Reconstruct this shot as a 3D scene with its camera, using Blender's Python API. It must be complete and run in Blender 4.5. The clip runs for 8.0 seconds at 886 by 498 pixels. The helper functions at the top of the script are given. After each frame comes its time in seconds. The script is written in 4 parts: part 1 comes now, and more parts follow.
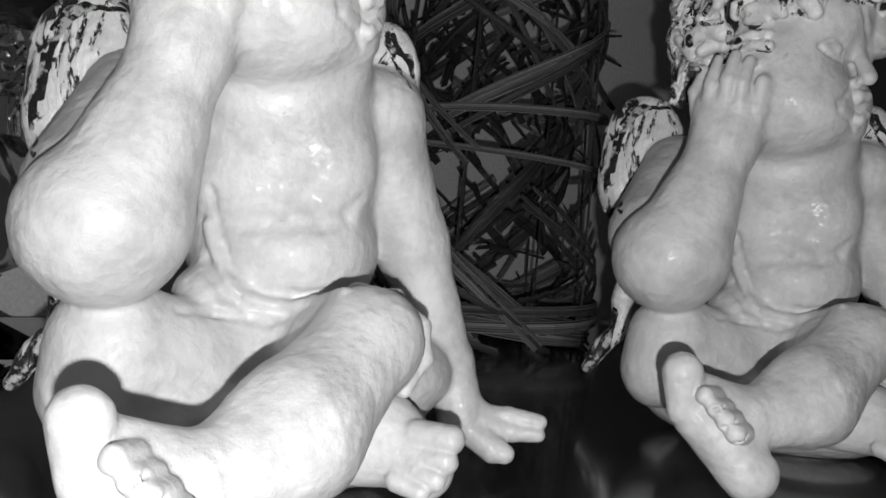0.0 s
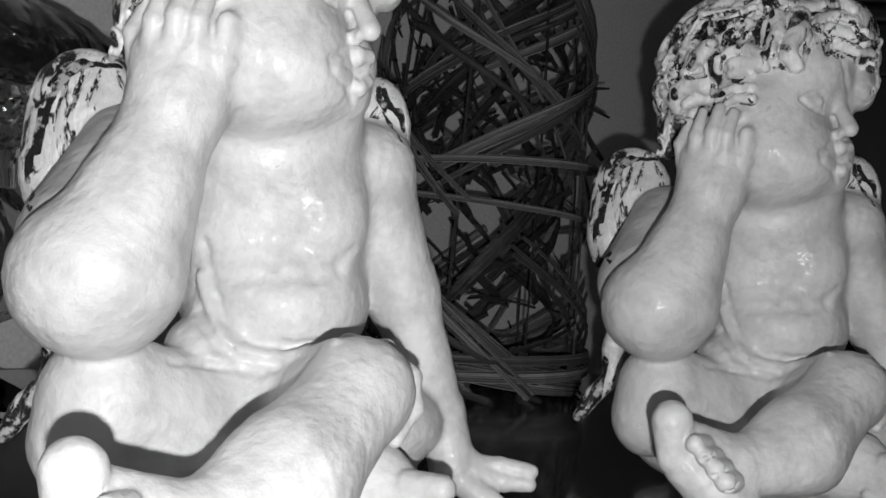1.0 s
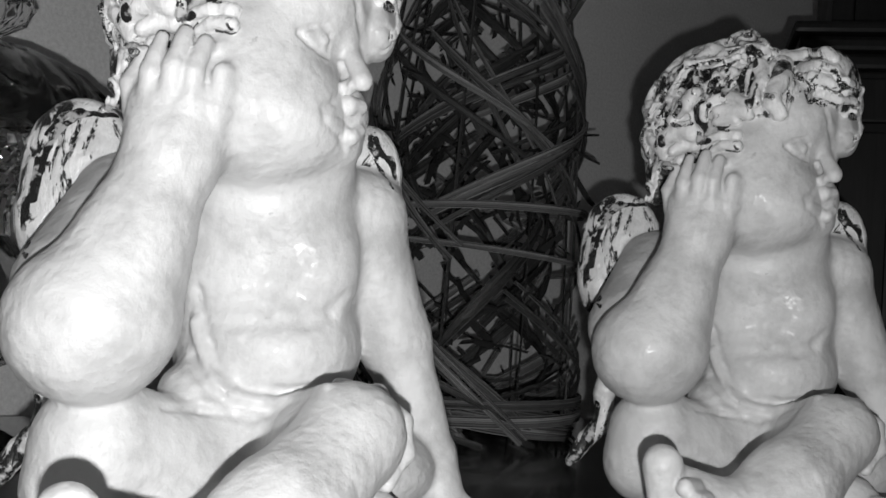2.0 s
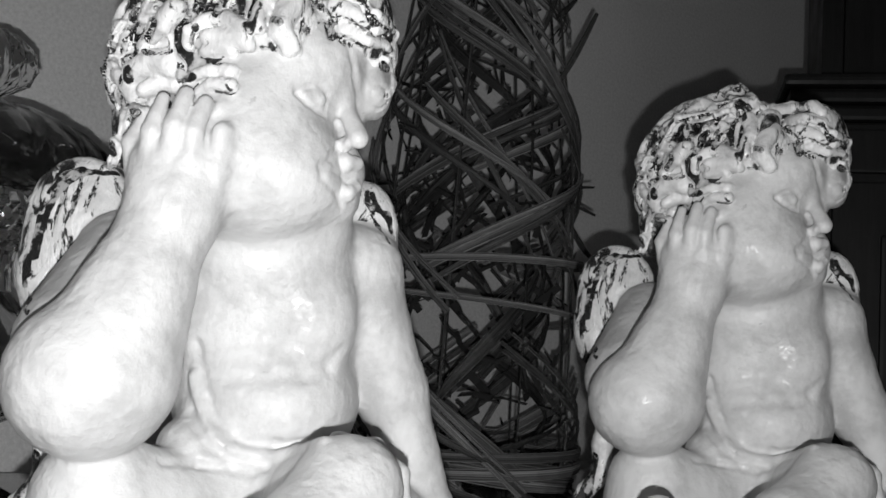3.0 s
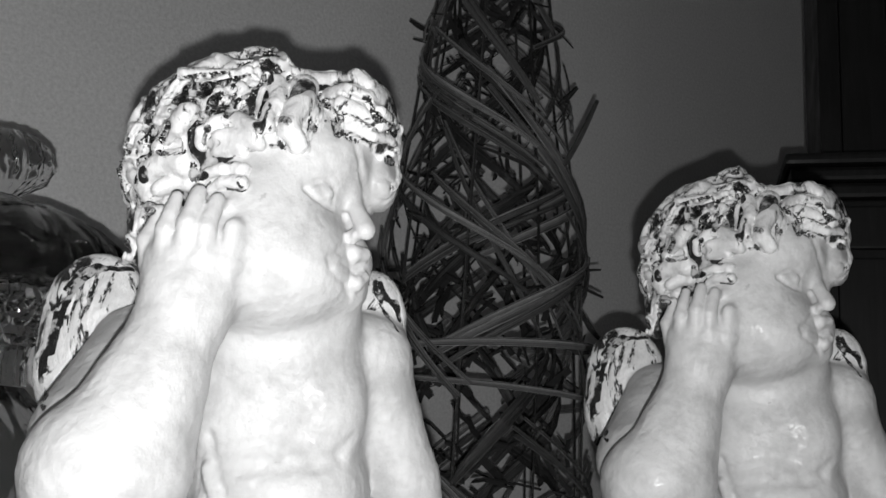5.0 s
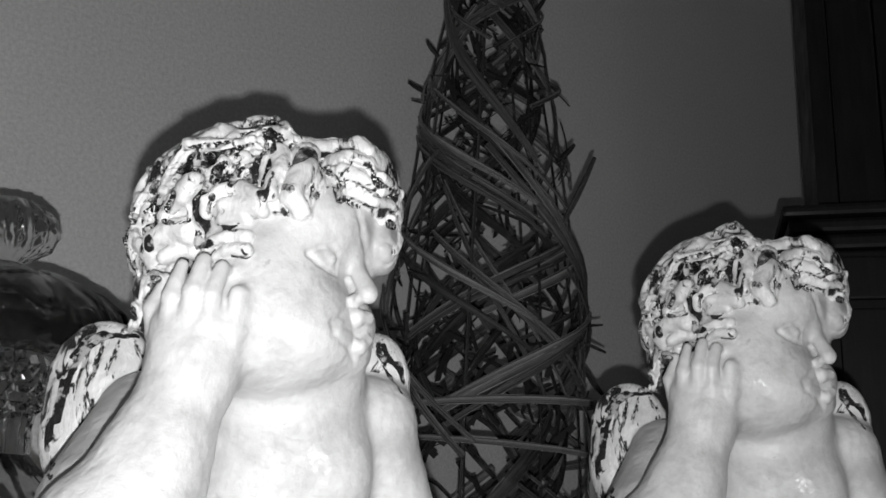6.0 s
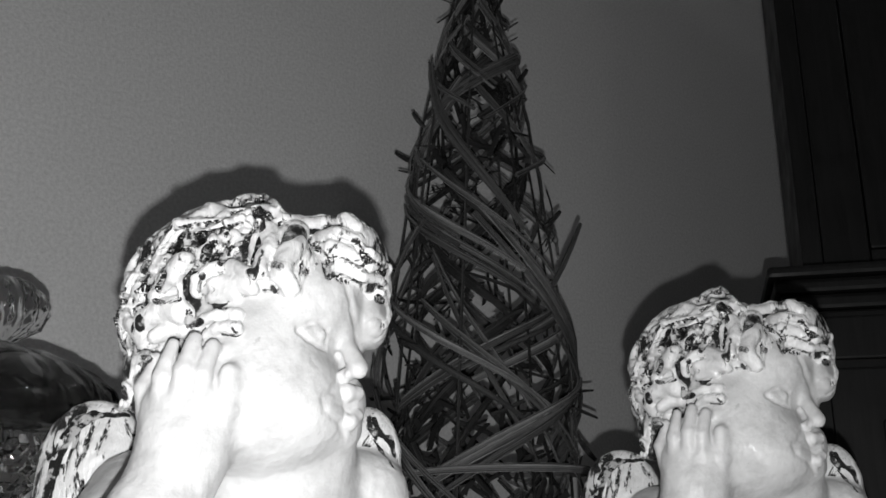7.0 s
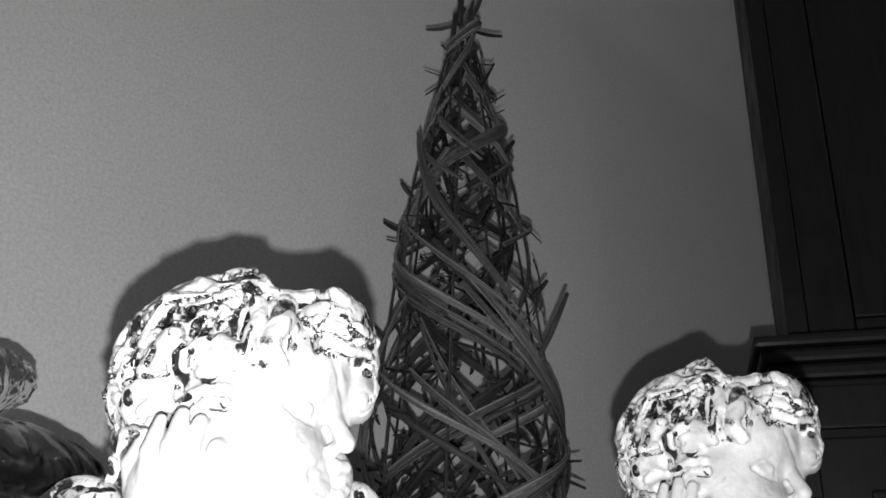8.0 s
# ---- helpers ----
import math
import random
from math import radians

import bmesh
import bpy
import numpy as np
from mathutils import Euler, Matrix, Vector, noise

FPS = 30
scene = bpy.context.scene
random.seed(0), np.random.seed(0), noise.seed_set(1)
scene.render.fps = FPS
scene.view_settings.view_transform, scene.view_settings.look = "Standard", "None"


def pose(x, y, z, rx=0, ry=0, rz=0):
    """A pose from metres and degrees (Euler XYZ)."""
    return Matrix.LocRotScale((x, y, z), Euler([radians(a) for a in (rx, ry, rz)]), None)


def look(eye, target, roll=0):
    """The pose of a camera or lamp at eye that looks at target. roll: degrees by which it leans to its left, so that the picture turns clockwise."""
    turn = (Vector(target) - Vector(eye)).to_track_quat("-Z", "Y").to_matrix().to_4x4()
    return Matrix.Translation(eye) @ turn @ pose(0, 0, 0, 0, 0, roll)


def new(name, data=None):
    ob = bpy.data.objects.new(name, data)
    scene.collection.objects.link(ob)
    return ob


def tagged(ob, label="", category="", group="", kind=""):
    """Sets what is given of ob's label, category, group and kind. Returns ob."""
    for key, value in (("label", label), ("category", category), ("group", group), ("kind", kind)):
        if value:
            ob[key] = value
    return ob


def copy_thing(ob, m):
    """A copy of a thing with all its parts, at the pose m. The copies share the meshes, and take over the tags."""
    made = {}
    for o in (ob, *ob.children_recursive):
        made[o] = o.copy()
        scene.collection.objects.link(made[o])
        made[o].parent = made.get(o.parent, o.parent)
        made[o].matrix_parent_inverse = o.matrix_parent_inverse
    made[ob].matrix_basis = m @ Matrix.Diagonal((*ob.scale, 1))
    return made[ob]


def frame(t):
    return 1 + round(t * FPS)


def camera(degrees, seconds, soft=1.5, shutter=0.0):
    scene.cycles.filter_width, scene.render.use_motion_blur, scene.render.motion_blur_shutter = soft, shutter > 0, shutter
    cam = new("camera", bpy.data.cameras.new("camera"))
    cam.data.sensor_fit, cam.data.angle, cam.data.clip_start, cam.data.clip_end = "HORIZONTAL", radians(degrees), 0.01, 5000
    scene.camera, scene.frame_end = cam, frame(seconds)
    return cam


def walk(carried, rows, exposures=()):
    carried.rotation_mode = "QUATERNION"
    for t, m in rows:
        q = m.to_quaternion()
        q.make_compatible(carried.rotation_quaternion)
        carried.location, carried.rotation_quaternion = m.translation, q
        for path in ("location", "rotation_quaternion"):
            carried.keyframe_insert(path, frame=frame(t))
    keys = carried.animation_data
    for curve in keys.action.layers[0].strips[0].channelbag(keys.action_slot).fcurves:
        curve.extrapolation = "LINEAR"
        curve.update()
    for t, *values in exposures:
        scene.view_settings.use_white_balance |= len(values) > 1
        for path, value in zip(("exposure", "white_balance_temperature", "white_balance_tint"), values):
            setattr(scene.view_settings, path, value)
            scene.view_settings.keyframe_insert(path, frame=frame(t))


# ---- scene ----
cam = camera(48.8, 8.0, soft=1.6)
# seconds, place, then yaw, pitch and roll in degrees
ROWS = [
    (0.0, -0.0000, 0.0000, 0.1300, -0.174, -1.992, 5.003),
    (0.5, 0.0002, -0.0031, 0.1302, -0.281, -0.528, 4.923),
    (1.0, 0.0009, -0.0061, 0.1307, -0.363, 0.937, 4.752),
    (1.5, 0.0014, -0.0090, 0.1308, -0.514, 2.182, 4.686),
    (3.0, 0.0035, -0.0191, 0.1314, -0.360, 6.604, 4.127),
    (3.5, 0.0047, -0.0223, 0.1314, -0.094, 7.877, 3.643),
    (4.0, 0.0055, -0.0246, 0.1315, 0.045, 8.942, 3.353),
    (4.5, 0.0055, -0.0268, 0.1311, 0.319, 10.135, 3.227),
    (6.0, 0.0053, -0.0365, 0.1336, 0.802, 14.705, 1.933),
    (6.5, 0.0055, -0.0398, 0.1343, 0.593, 16.573, 1.223),
    (7.0, 0.0061, -0.0438, 0.1361, 0.245, 18.488, 0.631),
    (7.5, 0.0076, -0.0477, 0.1365, -0.075, 20.522, 0.365),
    (8.0, 0.0066, -0.0520, 0.1384, -0.442, 22.295, 0.469),
]
walk(cam, [(t, pose(x, y, z, 90 + pitch, 0, yaw) @ pose(0, 0, 0, 0, 0, roll)) for t, x, y, z, yaw, pitch, roll in ROWS],
     exposures=[(0.0, -0.3), (1.5, -0.22), (3.0, -0.06), (4.5, 0.02), (6.0, 0.03), (6.5, 0.04), (7.0, 0.2), (7.5, 0.6), (8.0, 0.82)])

# ---- light: the small white lamp held beside the lens, and a dim room lamp ----
world = bpy.data.worlds.new("room_air")
scene.world = world
world.use_nodes = True
world.node_tree.nodes["Background"].inputs[0].default_value = (0.5, 0.5, 0.5, 1)
world.node_tree.nodes["Background"].inputs[1].default_value = 0.007

torch_data = bpy.data.lights.new("hand_torch", "POINT")
torch_data.energy, torch_data.shadow_soft_size = 12.4, 0.004
torch = new("hand_torch", torch_data)
torch.location = (0.011, -0.050, 0.105)

room_data = bpy.data.lights.new("room_lamp", "AREA")
room_data.energy, room_data.size = 0.45, 0.25
room_lamp = new("room_lamp", room_data)
room_lamp.matrix_world = look((1.3, -0.6, 1.75), (0.3, 0.9, 0.4))


# ---- materials ----
def mat(name):
    m = bpy.data.materials.new(name)
    m.use_nodes = True
    nt = m.node_tree
    return m, nt, nt.nodes["Principled BSDF"]


def node(nt, kind, **inputs):
    n = nt.nodes.new(kind)
    for k, v in inputs.items():
        n.inputs[k.replace("_", " ")].default_value = v
    return n


def noise_node(nt, scale, detail=4.0, rough=0.6, stretch=None, spin=(0, 0, 0), distort=0.0):
    tc = nt.nodes.new("ShaderNodeTexCoord")
    mp = nt.nodes.new("ShaderNodeMapping")
    mp.inputs["Scale"].default_value = stretch or (1, 1, 1)
    mp.inputs["Rotation"].default_value = spin
    n = node(nt, "ShaderNodeTexNoise", Scale=scale, Detail=detail, Roughness=rough, Distortion=distort)
    nt.links.new(tc.outputs["Object"], mp.inputs["Vector"])
    nt.links.new(mp.outputs["Vector"], n.inputs["Vector"])
    return n.outputs["Fac"]


def ramp(nt, fac, stops):
    r = nt.nodes.new("ShaderNodeValToRGB")
    e = r.color_ramp.elements
    while len(e) < len(stops):
        e.new(0.5)
    for el, (pos, g) in zip(e, stops):
        el.position, el.color = pos, (g, g, g, 1)
    nt.links.new(fac, r.inputs[0])
    return r.outputs[0]


def mix(nt, fac, a, b, how="MIX"):
    n = nt.nodes.new("ShaderNodeMix")
    n.data_type, n.blend_type = "RGBA", how
    for i, v in ((0, fac), (6, a), (7, b)):
        if isinstance(v, float):
            n.inputs[i].default_value = (v, v, v, 1) if i else v
        else:
            nt.links.new(v, n.inputs[i])
    return n.outputs[2]


def bump(nt, bsdf, heights):
    last = None
    for fac, strength, dist in heights:
        b = node(nt, "ShaderNodeBump", Strength=strength, Distance=dist)
        nt.links.new(fac, b.inputs["Height"])
        if last:
            nt.links.new(last, b.inputs["Normal"])
        last = b.outputs["Normal"]
    nt.links.new(last, bsdf.inputs["Normal"])


def area_of(nt, name, wobble):
    # where a coat of paint lies, with a ragged brushed edge
    a = nt.nodes.new("ShaderNodeAttribute")
    a.attribute_name = name
    add = nt.nodes.new("ShaderNodeMath")
    add.operation = "MULTIPLY_ADD"
    nt.links.new(noise_node(nt, 170, 4, 0.65), add.inputs[0])
    add.inputs[1].default_value = wobble
    nt.links.new(a.outputs["Fac"], add.inputs[2])
    return ramp(nt, add.outputs[0], [(0.47 + wobble / 2, 0.0), (0.53 + wobble / 2, 1.0)])


def plaster_material():
    # white painted plaster; hair and wings in worn silver paint over a dark shiny undercoat
    m, nt, b = mat("painted_plaster")
    blotch = ramp(nt, noise_node(nt, 28, 5, 0.65), [(0.36, 0.46), (0.56, 0.63)])
    specks = ramp(nt, noise_node(nt, 150, 3, 0.6), [(0.2, 0.62), (0.3, 1.0)])
    skin = mix(nt, 1.0, blotch, specks, "MULTIPLY")
    wear = noise_node(nt, 75, 6, 0.62, (1.0, 1.0, 0.42), (0.5, 0.9, 0.3), 1.4)
    patches = noise_node(nt, 30, 4, 0.6, distort=0.5)
    worn = ramp(nt, mix(nt, 0.45, wear, patches), [(0.43, 1.0), (0.46, 0.0)])
    silver = mix(nt, worn, ramp(nt, noise_node(nt, 60, 5), [(0.35, 0.58), (0.6, 0.82)]), 0.02)
    bare = ramp(nt, noise_node(nt, 130, 5, 0.6), [(0.52, 0.016), (0.60, 0.45)])
    gilt, dark = area_of(nt, "gilt", 0.5), area_of(nt, "dark", 0.5)
    nt.links.new(mix(nt, dark, mix(nt, gilt, skin, silver), bare), b.inputs["Base Color"])
    either = mix(nt, 1.0, gilt, dark, "ADD")
    nt.links.new(mix(nt, either, ramp(nt, noise_node(nt, 45, 4), [(0.35, 0.36), (0.65, 0.56)]),
                     ramp(nt, noise_node(nt, 90, 4), [(0.35, 0.16), (0.65, 0.38)])), b.inputs["Roughness"])
    b.inputs["Specular IOR Level"].default_value = 0.45
    b.inputs["Coat Weight"].default_value, b.inputs["Coat Roughness"].default_value = 0.12, 0.2
    strands = mix(nt, either, 0.5, noise_node(nt, 190, 4, 0.65, (1.0, 1.0, 0.3), (0.2, 0.6, 0.1), 0.4))
    bump(nt, b, [(noise_node(nt, 42, 3, 0.5), 0.16, 0.004), (noise_node(nt, 210, 5, 0.7), 0.5, 0.0014), (strands, 0.7, 0.002)])
    return m


def wood_material(name, dark, light, rough, scale=9.0, stretch=(1, 14, 14), coat=0.0):
    m, nt, b = mat(name)
    grain = noise_node(nt, scale, 7, 0.65, stretch, distort=0.6)
    fine = noise_node(nt, scale * 6, 4, 0.6, stretch)
    col = mix(nt, 0.35, ramp(nt, grain, [(0.3, dark), (0.7, light)]), ramp(nt, fine, [(0.3, dark), (0.7, light)]))
    nt.links.new(col, b.inputs["Base Color"])
    nt.links.new(ramp(nt, noise_node(nt, 14, 4), [(0.3, rough * 0.8), (0.7, rough * 1.35)]), b.inputs["Roughness"])
    b.inputs["Coat Weight"].default_value, b.inputs["Coat Roughness"].default_value = coat, 0.08
    bump(nt, b, [(grain, 0.12, 0.001)])
    return m


def wall_material(name, low, high):
    m, nt, b = mat(name)
    soft_tone = ramp(nt, noise_node(nt, 2.2, 4), [(0.3, low), (0.7, high)])
    weave = ramp(nt, noise_node(nt, 230, 3, 0.7), [(0.3, 0.74), (0.7, 1.0)])
    nt.links.new(mix(nt, 1.0, soft_tone, weave, "MULTIPLY"), b.inputs["Base Color"])
    b.inputs["Roughness"].default_value = 0.75
    bump(nt, b, [(noise_node(nt, 300, 4, 0.7), 0.6, 0.0015), (noise_node(nt, 25, 3), 0.1, 0.003)])
    return m


def strip_material(name, lo, hi):
    # dry leaf strip: fine ribs run along it
    m, nt, b = mat(name)
    info = nt.nodes.new("ShaderNodeObjectInfo")
    tc = nt.nodes.new("ShaderNodeTexCoord")
    mp = nt.nodes.new("ShaderNodeMapping")
    mp.inputs["Scale"].default_value = (9, 1.2, 1)
    shift = nt.nodes.new("ShaderNodeCombineXYZ")
    nt.links.new(info.outputs["Random"], shift.inputs[2])
    nt.links.new(tc.outputs["UV"], mp.inputs["Vector"])
    nt.links.new(shift.outputs[0], mp.inputs["Location"])
    ribs = node(nt, "ShaderNodeTexNoise", Scale=1.0, Detail=5.0, Roughness=0.65)
    nt.links.new(mp.outputs["Vector"], ribs.inputs["Vector"])
    fibre = ramp(nt, ribs.outputs["Fac"], [(0.36, lo), (0.52, (lo + hi) / 2.5), (0.66, hi)])
    vary = ramp(nt, info.outputs["Random"], [(0.0, 0.35), (1.0, 1.3)])
    nt.links.new(mix(nt, 1.0, fibre, vary, "MULTIPLY"), b.inputs["Base Color"])
    b.inputs["Roughness"].default_value = 0.26
    b.inputs["Specular IOR Level"].default_value = 0.5
    bump(nt, b, [(ribs.outputs["Fac"], 0.9, 0.003)])
    return m


def glass_material(name, tint, rough):
    m, nt, b = mat(name)
    b.inputs["Base Color"].default_value = (tint, tint, tint, 1)
    b.inputs["Roughness"].default_value = rough
    b.inputs["Transmission Weight"].default_value = 1.0 if rough < 0.08 else 0.8
    b.inputs["IOR"].default_value = 1.5
    bump(nt, b, [(noise_node(nt, 60, 3), 0.25, 0.002)])
    return m


PLASTER = plaster_material()
TABLE_WOOD = wood_material("dark_polished_wood", 0.008, 0.03, 0.16, coat=0.5)
CABINET_WOOD = wood_material("dark_stained_wood", 0.004, 0.013, 0.42, stretch=(14, 14, 1))
CABINET_WOOD.node_tree.nodes["Principled BSDF"].inputs["Specular IOR Level"].default_value = 0.2
WALL = wall_material("pale_wall_paint", 0.71, 0.77)
CEILING = wall_material("ceiling_paint", 0.7, 0.75)
FLOOR = wood_material("floor_wood", 0.06, 0.14, 0.4, 5.0, (1, 10, 10))
STRIP = strip_material("dry_palm_fibre", 0.022, 0.40)
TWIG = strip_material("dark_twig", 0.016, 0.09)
GLASS = glass_material("smoked_glass", 0.45, 0.05)
CLEAR = glass_material("cut_clear_glass", 0.75, 0.06)


# ---- mesh helpers ----
def part(name, bm, material, parent=None, label="", smooth=False):
    me = bpy.data.meshes.new(name)
    bm.normal_update()
    bm.to_mesh(me)
    bm.free()
    for p in me.polygons:
        p.use_smooth = smooth
    me.materials.append(material)
    ob = new(name, me)
    if parent:
        ob.parent = parent
    if label:
        ob["label"] = label
    return ob


def box(bm, lo, hi, bevel=0.0):
    m = Matrix.Translation([(a + b) / 2 for a, b in zip(lo, hi)]) @ Matrix.Diagonal([b - a for a, b in zip(lo, hi)] + [1])
    vs = bmesh.ops.create_cube(bm, size=1, matrix=m)["verts"]
    if bevel:
        es = list({e for v in vs for e in v.link_edges})
        bmesh.ops.bevel(bm, geom=es, offset=bevel, segments=2, profile=0.6, affect="EDGES")
    return bm


def slab(name, lo, hi, material, bevel=0.0, parent=None, label=""):
    return part(name, box(bmesh.new(), lo, hi, bevel), material, parent, label)


def empty(name, at, label, category, group=""):
    ob = new(name)
    ob.location = at
    return tagged(ob, label, category, group)


def lathe(profile, steps=64, ribs=0, depth=0.0, twist=0.0):
    bm = bmesh.new()
    rings = []
    for i, (r, z) in enumerate(profile):
        ring = []
        for k in range(steps):
            a = 2 * math.pi * k / steps
            rr = r * (1 + depth * math.cos(ribs * a + twist * z)) if ribs else r
            ring.append(bm.verts.new((rr * math.cos(a), rr * math.sin(a), z)))
        rings.append(ring)
    for a, b in zip(rings, rings[1:]):
        for k in range(steps):
            bm.faces.new((a[k], a[(k + 1) % steps], b[(k + 1) % steps], b[k]))
    bm.faces.new(rings[0][::-1])
    bm.faces.new(rings[-1])
    return bm


# ---- the room: walls, floor, ceiling, table ----
WALL_Y = 1.30
FLOOR_Z = -0.75
for nm, lo, hi, mt, lab in (
        ("wall_north", (-2.4, WALL_Y, FLOOR_Z), (3.12, WALL_Y + 0.12, 1.9), WALL, "pale matt painted wall behind the table"),
        ("wall_south", (-1.8, -2.32, FLOOR_Z), (2.4, -2.2, 1.9), WALL, "plain pale painted wall"),
        ("wall_west", (-1.92, -2.32, FLOOR_Z), (-1.8, WALL_Y + 2.1, 1.9), WALL, "plain pale painted side wall"),
        ("wall_east", (2.4, -2.32, FLOOR_Z), (2.52, WALL_Y + 2.1, 1.9), WALL, "plain pale painted side wall"),
        ("floor", (-1.92, -2.32, FLOOR_Z - 0.1), (2.52, WALL_Y + 2.1, FLOOR_Z), FLOOR, "dark wooden floor under the table"),
        ("ceiling", (-1.92, -2.32, 1.9), (2.52, WALL_Y + 2.1, 2.0), CEILING, "plain white ceiling")):
    ob = tagged(slab(nm, lo, hi, mt), lab, nm.split("_")[0], kind="structure")
    if nm == "wall_north":
        # this wall runs askew to the table: nearer on its west side
        ob.matrix_world = Matrix.Translation((0.04, WALL_Y, 0)) @ pose(0, 0, 0, 0, 0, 39) @ Matrix.Translation((-0.04, -WALL_Y, 0))

table = empty("table", (0.04, WALL_Y, FLOOR_Z), "dark polished wooden table with a glossy top", "table")
table.rotation_euler = (0, 0, radians(39))
slab("tabletop", (-1.0, -1.75, 0.715), (0.16, -0.03, 0.75), TABLE_WOOD, 0.004, table)
for x in (-0.96, 0.06):
    for y in (-1.7, -0.12):
        slab("leg", (x, y, 0.0), (x + 0.06, y + 0.06, 0.715), TABLE_WOOD, 0.004, table)
for y in (-1.68, -0.10):
    slab("apron", (-0.9, y, 0.63), (0.06, y + 0.025, 0.715), TABLE_WOOD, 0.002, table)


# ---- dark cabinet: base with moulded ledge, upper part set back ----
def cabinet():
    c = empty("cabinet", (0.460, WALL_Y, FLOOR_Z), "dark-stained wooden cabinet with moulded ledge against the wall", "cabinet")
    c.rotation_euler = (0, 0, radians(-14))
    top = 0.483 - FLOOR_Z
    slab("base_body", (0.006, -0.24, 0.0), (0.95, -0.004, top - 0.05), CABINET_WOOD, 0.003, c)
    slab("ledge", (-0.016, -0.265, top - 0.014), (0.97, -0.004, top), CABINET_WOOD, 0.005, c, "moulded dark wood ledge")
    slab("moulding", (-0.009, -0.255, top - 0.031), (0.962, -0.004, top - 0.0145), CABINET_WOOD, 0.005, c)
    slab("moulding", (-0.002, -0.247, top - 0.0495), (0.956, -0.004, top - 0.0315), CABINET_WOOD, 0.005, c)
    for k in range(2):
        x0 = 0.04 + k * 0.46
        door = slab("door", (x0, -0.252, 0.3), (x0 + 0.43, -0.241, top - 0.12), CABINET_WOOD, 0.003, c)
        slab("panel", (x0 + 0.05, -0.258, 0.36), (x0 + 0.38, -0.253, top - 0.18), CABINET_WOOD, 0.004, door)
        slab("drawer", (x0, -0.252, top - 0.11), (x0 + 0.43, -0.241, top - 0.06), CABINET_WOOD, 0.003, c)
    h = 0.80
    slab("side_panel", (0.038, -0.15, top + 0.001), (0.063, -0.004, top + h), CABINET_WOOD, 0.002, c)
    slab("side_panel", (0.90, -0.15, top + 0.001), (0.925, -0.004, top + h), CABINET_WOOD, 0.002, c)
    slab("back_panel", (0.064, -0.02, top + 0.001), (0.899, -0.004, top + h), CABINET_WOOD, 0.0, c)
    slab("stile", (0.064, -0.148, top + 0.001), (0.12, -0.13, top + h - 0.001), CABINET_WOOD, 0.003, c)
    slab("rail", (0.121, -0.148, top + 0.001), (0.899, -0.13, top + 0.05), CABINET_WOOD, 0.003, c)
    slab("upper_door", (0.122, -0.146, top + 0.052), (0.898, -0.132, top + h - 0.01), CABINET_WOOD, 0.003, c)
    slab("cornice", (-0.01, -0.185, top + h + 0.001), (0.955, -0.004, top + h + 0.04), CABINET_WOOD, 0.008, c)


cabinet()


# ---- statues: a field of rounded forms blended together, then meshed; lengths in centimetres ----
KINDS = ("skin", "gilt", "dark")


